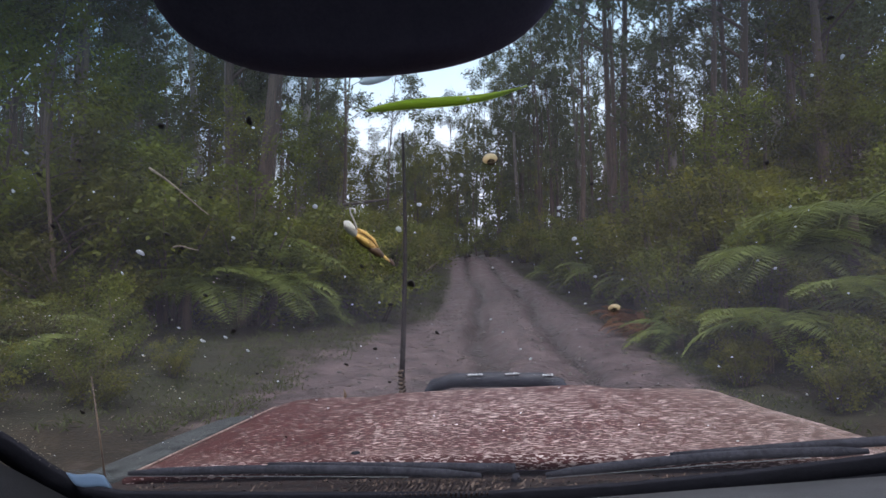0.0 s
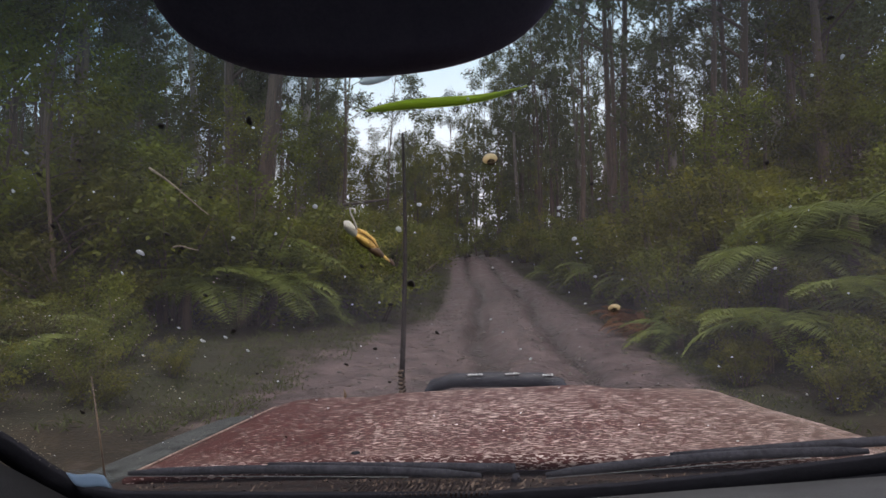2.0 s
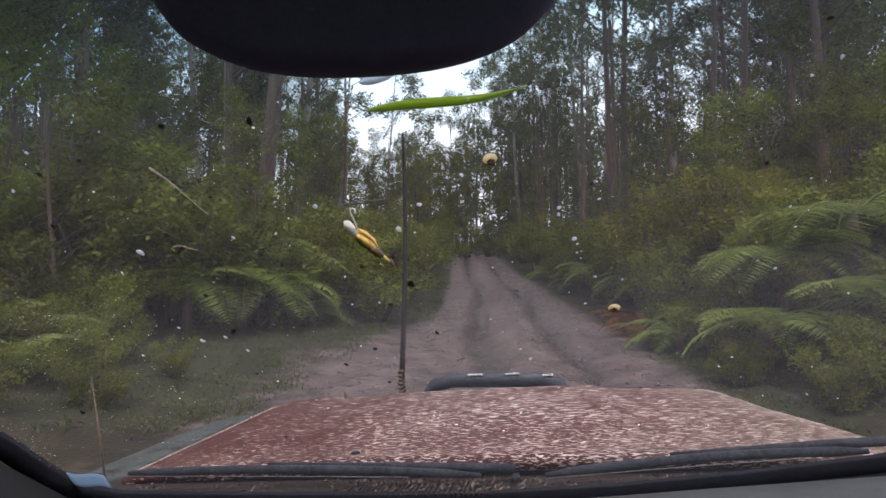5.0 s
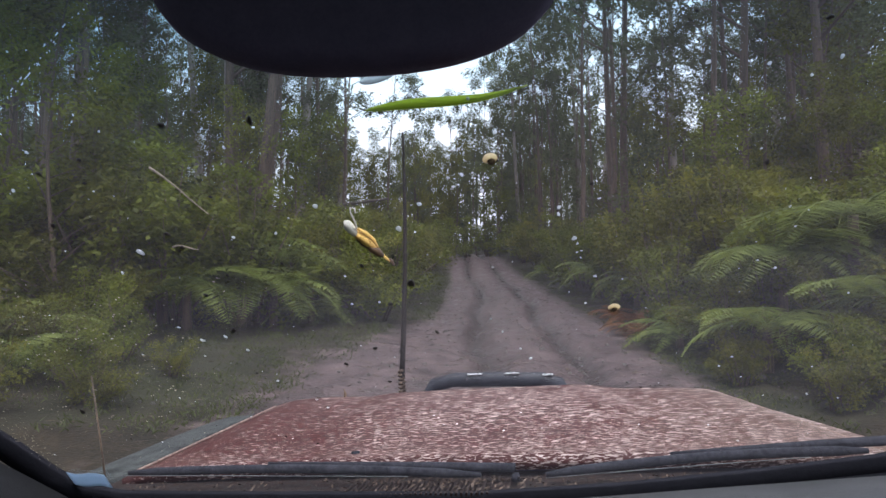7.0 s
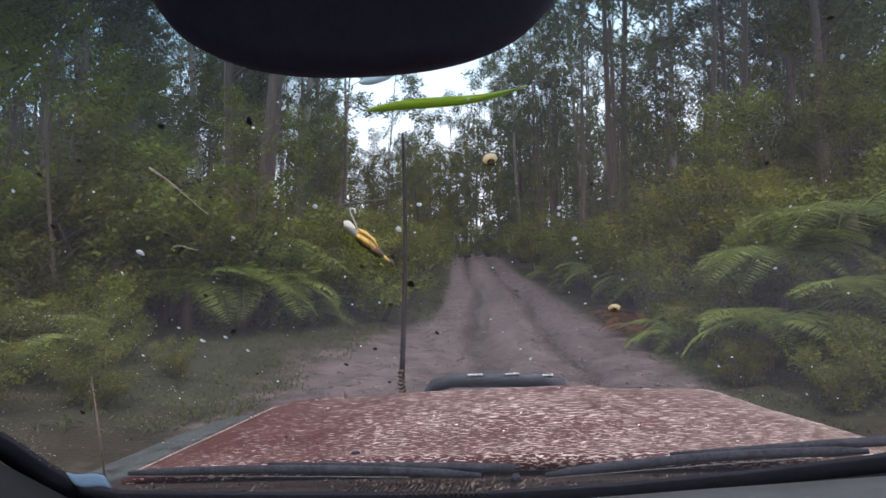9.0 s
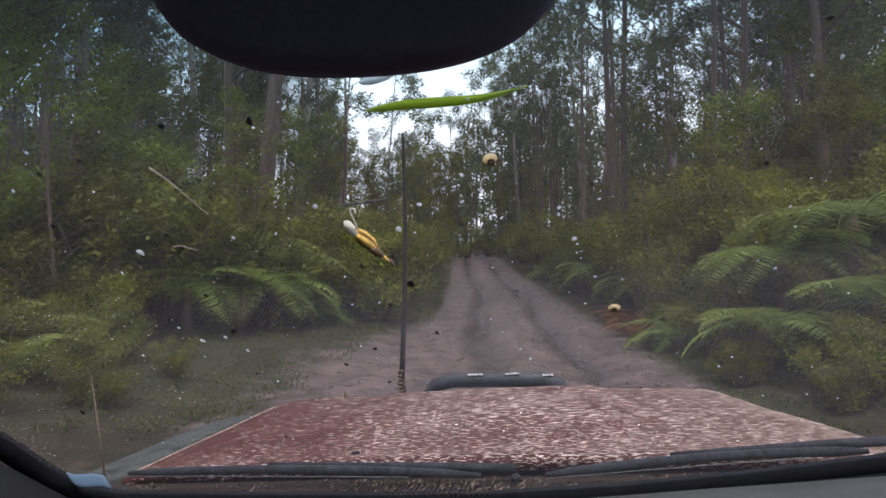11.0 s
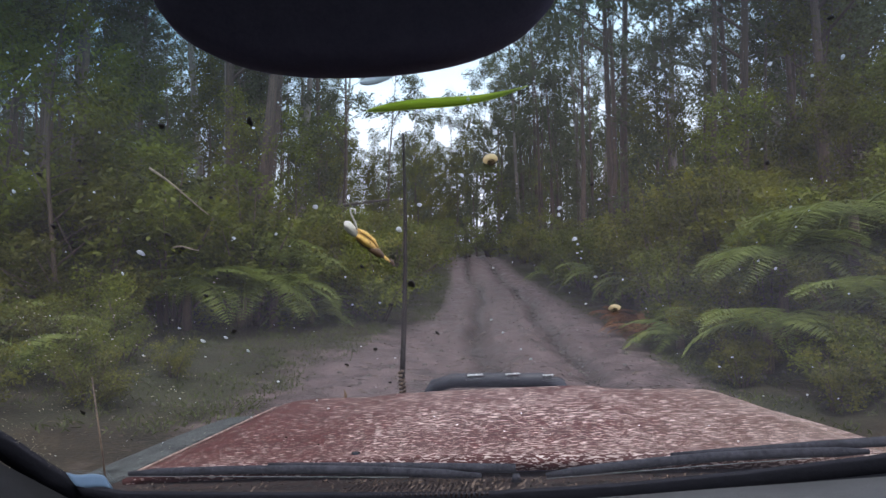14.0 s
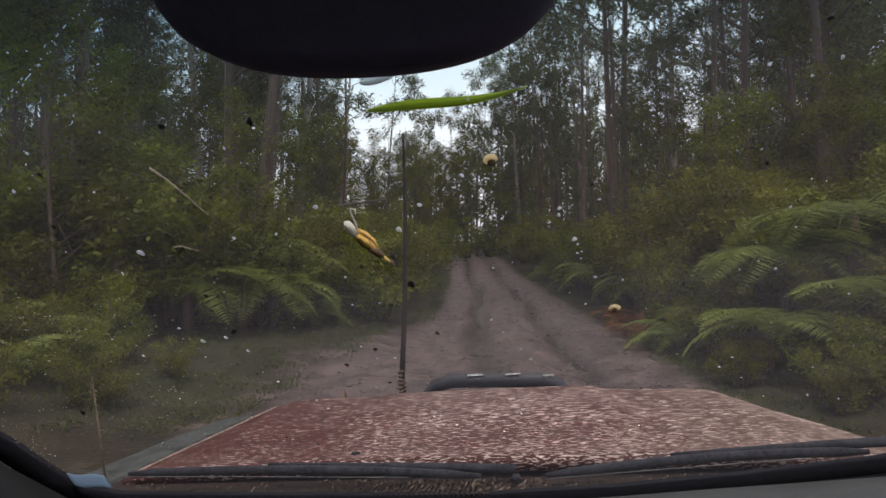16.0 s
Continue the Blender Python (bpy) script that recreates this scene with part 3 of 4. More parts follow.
def build_shell():
    """Plain body round the camera, and the wheels it stands on."""
    def shelf(name, edge, y0, y1, fall, mat, label):
        rows = [[(x, y0 + (y1 - y0) * t, z - fall * t * t - 0.004 * math.cos(t * 3)) for x, z in edge] for t in np.linspace(0, 1, 9)]
        part(name, slab(name, rows, 0.03, mat), car, label)
    shelf("screen_ledge", [(-0.76, 1.30), (-0.70, 1.272), (-0.62, 1.252), (-0.5, 1.244), (-0.2, 1.240), (0.1, 1.238), (0.3, 1.250), (0.5, 1.268), (0.64, 1.286), (0.76, 1.31)], 0.905, 0.66, 0.006, M_GASKET, "black ledge under the windscreen")
    shelf("dashboard", [(-0.13, 1.222), (0.0, 1.262), (0.168, 1.302), (0.357, 1.314), (0.533, 1.324), (0.76, 1.335)], 0.70, 0.36, 0.05, M_DASH, "grey vinyl dashboard hood")
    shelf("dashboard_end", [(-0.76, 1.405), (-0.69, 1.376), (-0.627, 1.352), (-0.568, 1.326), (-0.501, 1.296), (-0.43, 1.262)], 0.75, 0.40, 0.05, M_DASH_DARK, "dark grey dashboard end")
    part("dashboard_face", box_mesh("dashboard_face", (1.5, 0.05, 0.5), M_LINING, 0.01, (0, 0.36, 0.95)), car)
    part("roof", box_mesh("roof", (1.56, 2.6, 0.05), M_LINING, 0.02, (0, -1.02, 1.99)), car, "grey cabin roof lining")
    part("cabin_floor", box_mesh("cabin_floor", (1.5, 2.9, 0.05), M_LINING, 0.01, (0, -0.9, 0.55)), car)
    part("rear_wall", box_mesh("rear_wall", (1.53, 0.05, 0.82), M_LINING, 0.01, (0, -2.37, 0.94)), car)
    part("rear_header", box_mesh("rear_header", (1.53, 0.05, 0.14), M_LINING, 0.01, (0, -2.37, 1.92)), car)
    # unseen rear and side windows, added to let light onto the mirror
    pane = part("rear_window", box_mesh("rear_window", (1.53, 0.006, 0.50), M_SIDE_GLASS, 0.0, (0, -2.37, 1.60)), car, "clear rear window")
    pane.visible_shadow = False
    for s in (-1, 1):
        part("cabin_side", box_mesh("cabin_side", (0.05, 2.72, 0.82), M_LINING, 0.015, (s * 0.79, -0.98, 0.94)), car)
        part("roof_rail", box_mesh("roof_rail", (0.05, 2.72, 0.14), M_LINING, 0.015, (s * 0.79, -0.98, 1.92)), car)
        for y, w in ((0.30, 0.16), (-0.72, 0.12), (-2.22, 0.24)):
            part("window_pillar", box_mesh("window_pillar", (0.05, w, 0.50), M_LINING, 0.012, (s * 0.79, y, 1.60)), car)
        for y, w in ((-0.22, 0.87), (-1.44, 1.31)):
            pane = part("side_window", box_mesh("side_window", (0.006, w, 0.50), M_SIDE_GLASS, 0.0, (s * 0.795, y, 1.60)), car, "clear side window")
            pane.visible_shadow = False
        part("pillar", mesh_of("pillar", *tube([(s * 0.80, 0.94, 1.20), (s * 0.79, 0.66, 1.54), (s * 0.77, 0.28, 1.97)], 0.035, 10), M_DASH_DARK, True), car)
        part("body_side", box_mesh("body_side", (0.05, 1.2, 0.42), M_PAINT, 0.02, (s * 0.80, 1.42, 0.98)), car)
    for s in (-1, 1):
        part("door_panel", box_mesh("door_panel", (0.03, 2.9, 0.62), M_PAINT, 0.012, (s * 0.832, -0.90, 0.86)), car)
    part("outer_roof", box_mesh("outer_roof", (1.64, 2.7, 0.04), M_PAINT, 0.018, (0, -1.02, 2.037)), car)
    part("grille", box_mesh("grille", (1.4, 0.06, 0.45), M_BLACK, 0.02, (0, 1.98, 0.94)), car)
    bm = bmesh.new()
    bmesh.ops.create_cone(bm, segments=28, radius1=0.39, radius2=0.39, depth=0.25, cap_ends=True)
    bmesh.ops.bevel(bm, geom=[e for e in bm.edges if abs(e.verts[0].co.z - e.verts[1].co.z) < 1e-4], offset=0.045, segments=3, affect="EDGES")
    tyre = from_bm("tyre", bm, M_TYRE)
    bm = bmesh.new()
    bmesh.ops.create_cone(bm, segments=24, radius1=0.2, radius2=0.17, depth=0.28, cap_ends=True)
    rim = from_bm("rim", bm, M_COWL)
    for x in (-0.72, 0.72):
        for y in (1.50, -1.35):
            w = part("wheel", tyre, car, "muddy black tyre")
            w.matrix_local = pose(x, y, 0.36, 0, 90, 0)
            part("rim", rim, w)


build_shell()

# ---- what lies on the windscreen ----


def put_on_screen(ob, u, v, out=0.002, spin=0.0):
    ob.matrix_world = CAR @ Matrix.Translation(on_screen(u, v, out)) @ SCREEN.to_3x3().to_4x4() @ pose(0, 0, 0, 0, 0, spin)
    return ob


def blob_mesh(name, material, seed, lumps=0.18):
    g = np.random.default_rng(seed)
    ph = g.uniform(0, 6.28, 3)
    verts, faces, n = [(0, 0, 0.55)], [], 14
    for k, (r, z) in enumerate(((0.45, 0.48), (0.8, 0.28), (1.0, 0.0))):
        for i in range(n):
            w = 2 * math.pi * i / n
            q = r * (1 + lumps * (math.sin(2 * w + ph[0]) * 0.6 + math.sin(3 * w + ph[1]) * 0.4))
            verts.append((q * math.cos(w), q * math.sin(w), z))
    for i in range(n):
        faces.append((0, 1 + i, 1 + (i + 1) % n))
        for k in range(2):
            a, b = 1 + k * n + i, 1 + k * n + (i + 1) % n
            faces.append((a, a + n, b + n, b))
    faces.append(tuple(range(2 * n + n, 2 * n, -1)))
    return mesh_of(name, verts, faces, material, True)


LARGE_DROPS = [(-0.122, 0.710, 2.0), (0.236, 0.667, 2.3), (0.262, 0.655, 2.4), (0.242, 0.651, 2.4), (0.255, 0.612, 2.5), (0.344, 0.606, 3.4), (0.303, 0.610, 2.4), (0.394, 0.598, 2.4), (0.430, 0.583, 1.9), (0.451, 0.596, 2.4), (-0.042, 0.615, 3.2), (0.156, 0.565, 3.2), (0.118, 0.524, 2.8), (0.136, 0.503, 2.9), (0.069, 0.495, 3.0), (0.212, 0.475, 3.5), (0.211, 0.467, 2.9), (0.226, 0.435, 3.6), (0.247, 0.382, 2.5), (-0.270, 0.468, 5.3), (-0.308, 0.441, 3.4), (-0.149, 0.476, 3.2), (-0.253, 0.324, 4.4), (-0.198, 0.302, 3.0), (-0.043, 0.505, 3.6), (0.041, 0.467, 5.5), (-0.219, 0.328, 3.6), (0.433, 0.375, 2.4), (0.167, 0.259, 2.8), (0.024, 0.582, 2.7)]
SMALL_DROPS = [(0.221, 0.657, 1.4), (0.003, 0.637, 1.6), (0.155, 0.632, 1.5), (0.140, 0.627, 1.5), (0.229, 0.428, 1.8), (0.232, 0.409, 1.8), (0.233, 0.418, 1.5), (0.156, 0.277, 2.1), (0.137, 0.307, 2.1), (0.125, 0.329, 2.0), (-0.276, 0.349, 2.9), (-0.077, 0.494, 1.8), (-0.098, 0.476, 2.5), (-0.038, 0.367, 2.0), (-0.004, 0.367, 2.0), (0.370, 0.550, 1.5), (0.399, 0.518, 1.6), (0.414, 0.387, 1.8), (0.513, 0.333, 1.8), (0.435, 0.451, 1.7), (0.252, 0.481, 2.3), (0.013, 0.604, 2.2), (-0.117, 0.583, 2.3), (-0.378, 0.563, 3.1), (-0.334, 0.604, 2.4), (-0.241, 0.616, 2.3), (-0.259, 0.636, 1.7), (0.405, 0.244, 2.0), (0.392, 0.229, 2.1), (0.501, 0.171, 2.1), (0.251, 0.627, 2.0), (0.135, 0.601, 2.6)]
MUD_SPECKS = [(-0.172, 0.614, 4.5), (-0.080, 0.607, 5.0), (-0.335, 0.579, 3.7), (-0.280, 0.589, 3.0), (-0.358, 0.515, 3.9), (-0.225, 0.489, 3.8), (-0.216, 0.469, 3.3), (-0.177, 0.425, 2.7), (-0.217, 0.398, 3.5), (-0.204, 0.338, 5.1), (0.040, 0.392, 6.5), (-0.072, 0.267, 3.7), (-0.027, 0.292, 3.6), (0.057, 0.313, 3.5), (0.112, 0.424, 2.5), (0.245, 0.499, 2.8), (0.406, 0.503, 3.2), (0.435, 0.630, 3.2), (-0.105, 0.435, 2.6), (-0.012, 0.422, 3.2), (0.491, 0.485, 2.1), (-0.506, 0.197, 5.9), (0.331, 0.650, 2.3)]
drop_shapes = [blob_mesh("water_drop", M_DROP, 20 + i, 0.22) for i in range(4)]
speck_shapes = [blob_mesh("mud_speck", M_MUDSPECK, 40 + i, 0.28) for i in range(4)]
for i, (u, v, r) in enumerate(LARGE_DROPS + SMALL_DROPS):
    ob = new("water_drop", drop_shapes[i % 4])
    put_on_screen(ob, u, v, 0.001, 40 * i)
    ob.scale = (r / 1300, r / 1300 * (0.65 + 0.12 * (i % 5)), r / 1800)
    tagged(ob, "bright rain drop clinging to the dirty windscreen" if i < len(LARGE_DROPS) else "small bright rain drop on the windscreen", "water drop", "rain drops on the windscreen")
for i, (u, v, r) in enumerate(MUD_SPECKS):
    ob = new("mud_speck", speck_shapes[i % 4])
    put_on_screen(ob, u, v, 0.001, 63 * i)
    ob.scale = (r / 1000, r / 1000 * 0.62, r / 1500)
    tagged(ob, "dark dried mud speck stuck to the windscreen", "mud speck", "mud specks on the windscreen")


def fine_spray(name, material, label, seed, count, area, r0, r1, bias, clusters=()):
    """Uncountable fine spots on the glass inside area (u0, u1, v0, v1)."""
    g = np.random.default_rng(seed)
    u = area[0] + (area[1] - area[0]) * g.random(count) ** bias[0]
    v = area[2] + (area[3] - area[2]) * g.random(count) ** bias[1]
    for k, (cu, cv) in enumerate(clusters):
        own = np.arange(count) % len(clusters) == k
        u[own], v[own] = cu + g.normal(0, 0.022, own.sum()), cv + g.normal(0, 0.016, own.sum())
    r = r0 + (r1 - r0) * g.random(count) ** 3
    a = np.linspace(0, 2 * math.pi, 7)[:6]
    verts, faces = [], []
    for k in range(count):
        st = g.uniform(0.6, 1.7)
        o = len(verts)
        for w in a:
            verts.append((u[k] + r[k] * st * math.cos(w), v[k] + r[k] * math.sin(w), 0.0))
        verts.append((u[k], v[k], r[k] * 0.5))
        faces += [(o + i, o + (i + 1) % 6, o + 6) for i in range(6)]
    ob = new(name, mesh_of(name, verts, faces, material, True))
    ob.matrix_world = CAR @ Matrix.Translation((0, 0.0008, 0.0007)) @ SCREEN
    tagged(ob, label, "spray", kind="stuff")


fine_spray("fine_rain_spray", M_DROP, "fine rain spray over the whole windscreen", 3, 260, (-0.62, 0.58, 0.08, 0.74), 0.0004, 0.0015, (1, 1))
SPLASHES = [(-0.409, 0.354), (-0.388, 0.332), (-0.483, 0.373), (-0.535, 0.308), (-0.494, 0.322), (-0.536, 0.218), (-0.345, 0.266), (-0.32, 0.235), (-0.185, 0.417), (-0.473, 0.426), (-0.332, 0.375)]
fine_spray("splashed_mud_spray", M_DROP_TAN, "clustered splashes of pale muddy water on the glass", 14, 190, (-0.70, -0.15, 0.08, 0.42), 0.0004, 0.0015, (1, 1), SPLASHES)
fine_spray("fine_mud_spray", M_DROP_TAN, "fine pale mud spray low on the windscreen corner", 4, 210, (-0.70, -0.25, 0.08, 0.42), 0.0004, 0.0013, (0.9, 0.9))
fine_spray("dark_mud_spray", M_MUDSPECK, "fine dark mud spots on the windscreen", 5, 90, (-0.65, 0.05, 0.1, 0.6), 0.0008, 0.0024, (1, 1))
fine_spray("corner_dust", M_DROP_TAN, "fine dust gathered along the windscreen corner", 6, 260, (-0.76, -0.62, 0.05, 0.2), 0.0004, 0.0011, (1, 1.2))


def build_streak():
    """A broken pale scratch high on the glass."""
    g = np.random.default_rng(8)
    verts, faces = [], []
    for k in range(34):
        t = g.random()
        u, v = -0.335 + 0.155 * t + g.normal(0, 0.0012), 0.652 + 0.085 * t + g.normal(0, 0.0016)
        ln = 0.0005 + 0.0034 * g.random() ** 2
        o = len(verts)
        for a, b in ((-1, -0.35), (1, -0.35), (1, 0.35), (-1, 0.35)):
            verts.append((u + a * ln * 0.87 - b * 0.0007, v + a * ln * 0.5 + b * 0.0012, 0.0))
        verts.append((u, v, 0.0008))
        faces += [(o + i, o + (i + 1) % 4, o + 4) for i in range(4)]
    ob = new("scratch_streak", mesh_of("scratch_streak", verts, faces, M_DROP, True))
    ob.matrix_world = CAR @ Matrix.Translation((0, 0.0008, 0.0007)) @ SCREEN
    tagged(ob, "broken pale scratch across the upper windscreen", "scratch")


build_streak()


def leaf_blade(name, length, width, material, bend, sag):
    """A slim leaf with a raised midrib and some thickness."""
    rows = []
    for j in range(19):
        t = j / 18
        w = width * (math.sin(math.pi * min(1, t ** 0.75)) ** 0.8 + 0.03)
        rows.append([(t * length - length / 2, bend * math.sin(t * 2 * math.pi) + w * s - sag * (t - 0.5) ** 2, 0.0025 * (1 - abs(s)) + 0.001) for s in (-1, -0.5, 0, 0.5, 1)])
    return slab(name, rows, 0.0008, material)


gum = put_on_screen(new("gum_leaf", leaf_blade("gum_leaf", 0.154, 0.0049, M_GUMLEAF, 0.0022, -0.012)), 0.113, 0.6005, 0.002, 1.5)
tagged(gum, "long green gum leaf stuck on the wet windscreen", "leaf")


def build_petal():
    top = new("withered_flower")
    put_on_screen(top, 0.002, 0.449, 0.003, -54)
    tagged(top, "withered yellow-brown flower stuck on the windscreen", "flower")
    k = 0.8

    def piece(pts, radii, mat, name, label):
        part(name, mesh_of(name, *tube([(x * k, y * k, z * k) for x, y, z in pts], [r * k * 1.3 for r in radii], 9, 0.55), mat, True), top, label)
    piece([(-0.046, 0.004, 0.001), (-0.041, 0.002, 0.002), (-0.033, 0.000, 0.003), (-0.020, -0.001, 0.003)], [0.0030, 0.0072, 0.0078, 0.0045], M_PALE, "petal", "pale petal tip")
    piece([(-0.032, -0.002, 0.003), (-0.020, -0.001, 0.005), (-0.006, 0.000, 0.005), (0.006, 0.001, 0.004), (0.016, 0.001, 0.002)], [0.0035, 0.0072, 0.0088, 0.0070, 0.003], M_DRY, "petal", "yellow curled petal")
    piece([(-0.028, 0.006, 0.004), (-0.014, 0.008, 0.007), (0.002, 0.007, 0.007), (0.014, 0.004, 0.004)], [0.0014, 0.0028, 0.0030, 0.0014], M_DRY, "petal", "yellow curled petal")
    piece([(-0.006, -0.003, 0.0), (0.006, -0.001, -0.001), (0.017, 0.001, -0.001), (0.027, 0.001, 0.001)], [0.0018, 0.0058, 0.0064, 0.0026], M_STALK, "calyx", "brown dry calyx")
    piece([(-0.018, -0.005, 0.0), (-0.006, -0.0065, -0.001), (0.006, -0.004, -0.001)], [0.0010, 0.0020, 0.0010], M_STALK, "petal", "brown curled petal edge")
    piece([(0.022, 0.001, 0.003), (0.031, -0.001, 0.003), (0.040, 0.000, 0.002)], [0.0022, 0.0024, 0.0020], M_DRY, "stalk", "thin yellowed stalk")
    piece([(0.037, 0.000, 0.003), (0.043, 0.000, 0.004), (0.049, -0.001, 0.002)], [0.0018, 0.0038, 0.0018], M_STALK, "stalk_end", "dark dried stalk end")
    piece([(-0.028, 0.007, 0.003), (-0.038, 0.014, 0.003), (-0.049, 0.020, 0.002), (-0.055, 0.026, 0.002), (-0.050, 0.030, 0.002), (-0.045, 0.025, 0.002)], [0.0018, 0.0017, 0.0015, 0.0016, 0.0016, 0.0012], M_PALE, "stamen", "thin pale curled stamen")


build_petal()


def seed_husk(u, v, r, spin):
    top = new("seed_husk")
    put_on_screen(top, u, v, 0.002, spin)
    part("husk", blob_mesh_scaled("husk", M_SEED, 71, r), top)
    # shade under the husk, put in as a smaller brown blob
    part("shadow_side", blob_mesh_scaled("shadow_side", M_STALK, 72, r * 0.6, (0, -r * 0.55, 0.0)), top, "shaded underside of the husk, coloured brown")
    tagged(top, "pale round seed husk stuck on the windscreen", "seed", "seed husks on the windscreen")


def blob_mesh_scaled(name, material, seed, r, at=(0, 0, 0)):
    me = blob_mesh(name, material, seed, 0.1)
    me.transform(Matrix.Translation(at) @ Matrix.Diagonal((r, r * 0.8, r * 0.7, 1)))
    return me


seed_husk(0.148, 0.538, 0.0072, 10)
seed_husk(0.268, 0.334, 0.0066, 0)
# bright reflection below the mirror, added as a pale strip on the glass
shine = new("label_strip", leaf_blade("label_strip", 0.034, 0.0040, M_DROP, 0.0, 0.0))
put_on_screen(shine, 0.054, 0.630, 0.002, 4)
tagged(shine, "small pale strip standing for a reflection under the mirror", "label")


def screen_twig(u0, v0, u1, v1, r, label):
    d = Vector((u1 - u0, v1 - v0, 0))
    pts = [(u0 + d.x * t, v0 + d.y * t + 0.0025 * math.sin(t * 5), 0.002) for t in np.linspace(0, 1, 8)]
    ob = new("twig", mesh_of("twig", *tube(pts, [r * (1.2 - 0.7 * t) for t in np.linspace(0, 1, 8)], 6), M_TWIG, True))
    ob.matrix_world = CAR @ SCREEN
    tagged(ob, label, "twig")


screen_twig(-0.208, 0.571, -0.166, 0.510, 0.0012, "thin dry twig stuck across the windscreen")
screen_twig(-0.228, 0.470, -0.198, 0.466, 0.0009, "short dry stem stuck on the windscreen")
screen_twig(0.52, 0.60, 0.505, 0.565, 0.003, "small greenish sprig caught on the windscreen")
jutting = new("dead_stalk", mesh_of("dead_stalk", *tube([(-0.487, 1.86, 1.268), (-0.486, 1.862, 1.30), (-0.491, 1.865, 1.318)], [0.004, 0.005, 0.002], 6), M_STALK, True))
jutting.matrix_world = CAR
tagged(jutting, "small dead stalk standing in the mud on the bonnet", "stalk")

# ---- forest ----


def gum_tree(seed, height, girth, bark, crown_low, foliage=None, thick=1.0, many=72):
    """One tall gum: trunk with limbs, crown of hanging leaves. Returns a hidden pattern at the origin."""
    g = np.random.default_rng(seed)
    lean = g.normal(0, 0.032, 2)
    ph = g.uniform(0, 6, 2)
    def axis(t):
        return Vector((lean[0] * height * t + 0.45 * math.sin(t * 5 + ph[0]) * t, lean[1] * height * t + 0.25 * math.sin(t * 3.4 + ph[1]) * t, height * t))
    ts = np.linspace(-0.02, 1, 13)
    shapes = [tube([axis(t) for t in ts], [girth * (1.0 - 0.88 * max(t, 0)) * (1.35 if t < 0.02 else 1.0) for t in ts], 9)]
    tips = []
    for k in range(17):
        t = crown_low + (1 - crown_low) * (k + g.random()) / 17
        a, up = g.uniform(0, 6.28), g.uniform(0.25, 0.9)
        ln = height * 0.15 * (1.25 - 0.75 * (t - crown_low) / (1 - crown_low)) * g.uniform(0.6, 1.25)
        p = axis(t)
        d = Vector((math.cos(a), math.sin(a), up)).normalized()
        q = [p, p + d * ln * 0.5 + Vector((0, 0, 0.1 * ln)), p + d * ln]
        r = girth * (1 - 0.88 * t) * 0.5
        shapes.append(tube(q, [r, r * 0.6, r * 0.2], 5))
        tips += [q[2], q[1] * 0.35 + q[2] * 0.65 + Vector(g.normal(0, 0.5, 3))]
    # a few low dead limbs
    for k in range(4):
        t = g.uniform(0.4, 1.0) * crown_low
        a = g.uniform(0, 6.28)
        p = axis(t)
        d = Vector((math.cos(a), math.sin(a), 0.3))
        shapes.append(tube([p, p + d * 0.7, p + d * 1.5 + Vector((0, 0, -0.15))], [girth * 0.16, girth * 0.1, 0.008], 5))
    top = new("gum_tree")
    tv, tf = joined(*shapes)
    part("trunk", mesh_of("trunk", tv, tf, bark, True), top)
    part("crown", mesh_of("crown", *leaves([tuple(p) for p in tips], (0.74 * min(1, thick * 1.5), 0.74 * min(1, thick * 1.5), 0.62 * min(1, thick * 1.5)), many, 0.33 * thick, 0.056 * thick, 0.55, g), foliage or M_GUM), top)
    return top


def shrub(seed, height, wide, material, leaf, name="shrub"):
    g = np.random.default_rng(seed)
    shapes, tips = [], []
    for k in range(11):
        a, r = g.uniform(0, 6.28), wide * g.uniform(0.15, 1.0)
        h = height * g.uniform(0.45, 1.0) * (1.1 - 0.45 * r / wide)
        q = [Vector((0.1 * math.cos(a), 0.1 * math.sin(a), -0.1)), Vector((0.45 * r * math.cos(a), 0.45 * r * math.sin(a), h * 0.5)), Vector((r * math.cos(a), r * math.sin(a), h))]
        shapes.append(tube(q, [0.035, 0.022, 0.006], 5))
        for t in (0.45, 0.72, 1.0):
            p = q[0].lerp(q[1], t * 2) if t < 0.5 else q[1].lerp(q[2], t * 2 - 1)
            tips.append(tuple(p + Vector(g.normal(0, 0.10 * wide, 3))))
    top = new(name)
    tv, tf = joined(*shapes)
    part("stems", mesh_of("stems", tv, tf, M_BARK, True), top)
    s = 0.25 * wide
    part("crown", mesh_of("crown", *leaves(tips, (s, s, s * 0.72), 115, leaf, leaf * 0.25, 0.15, g, 1.1), material), top)
    return top


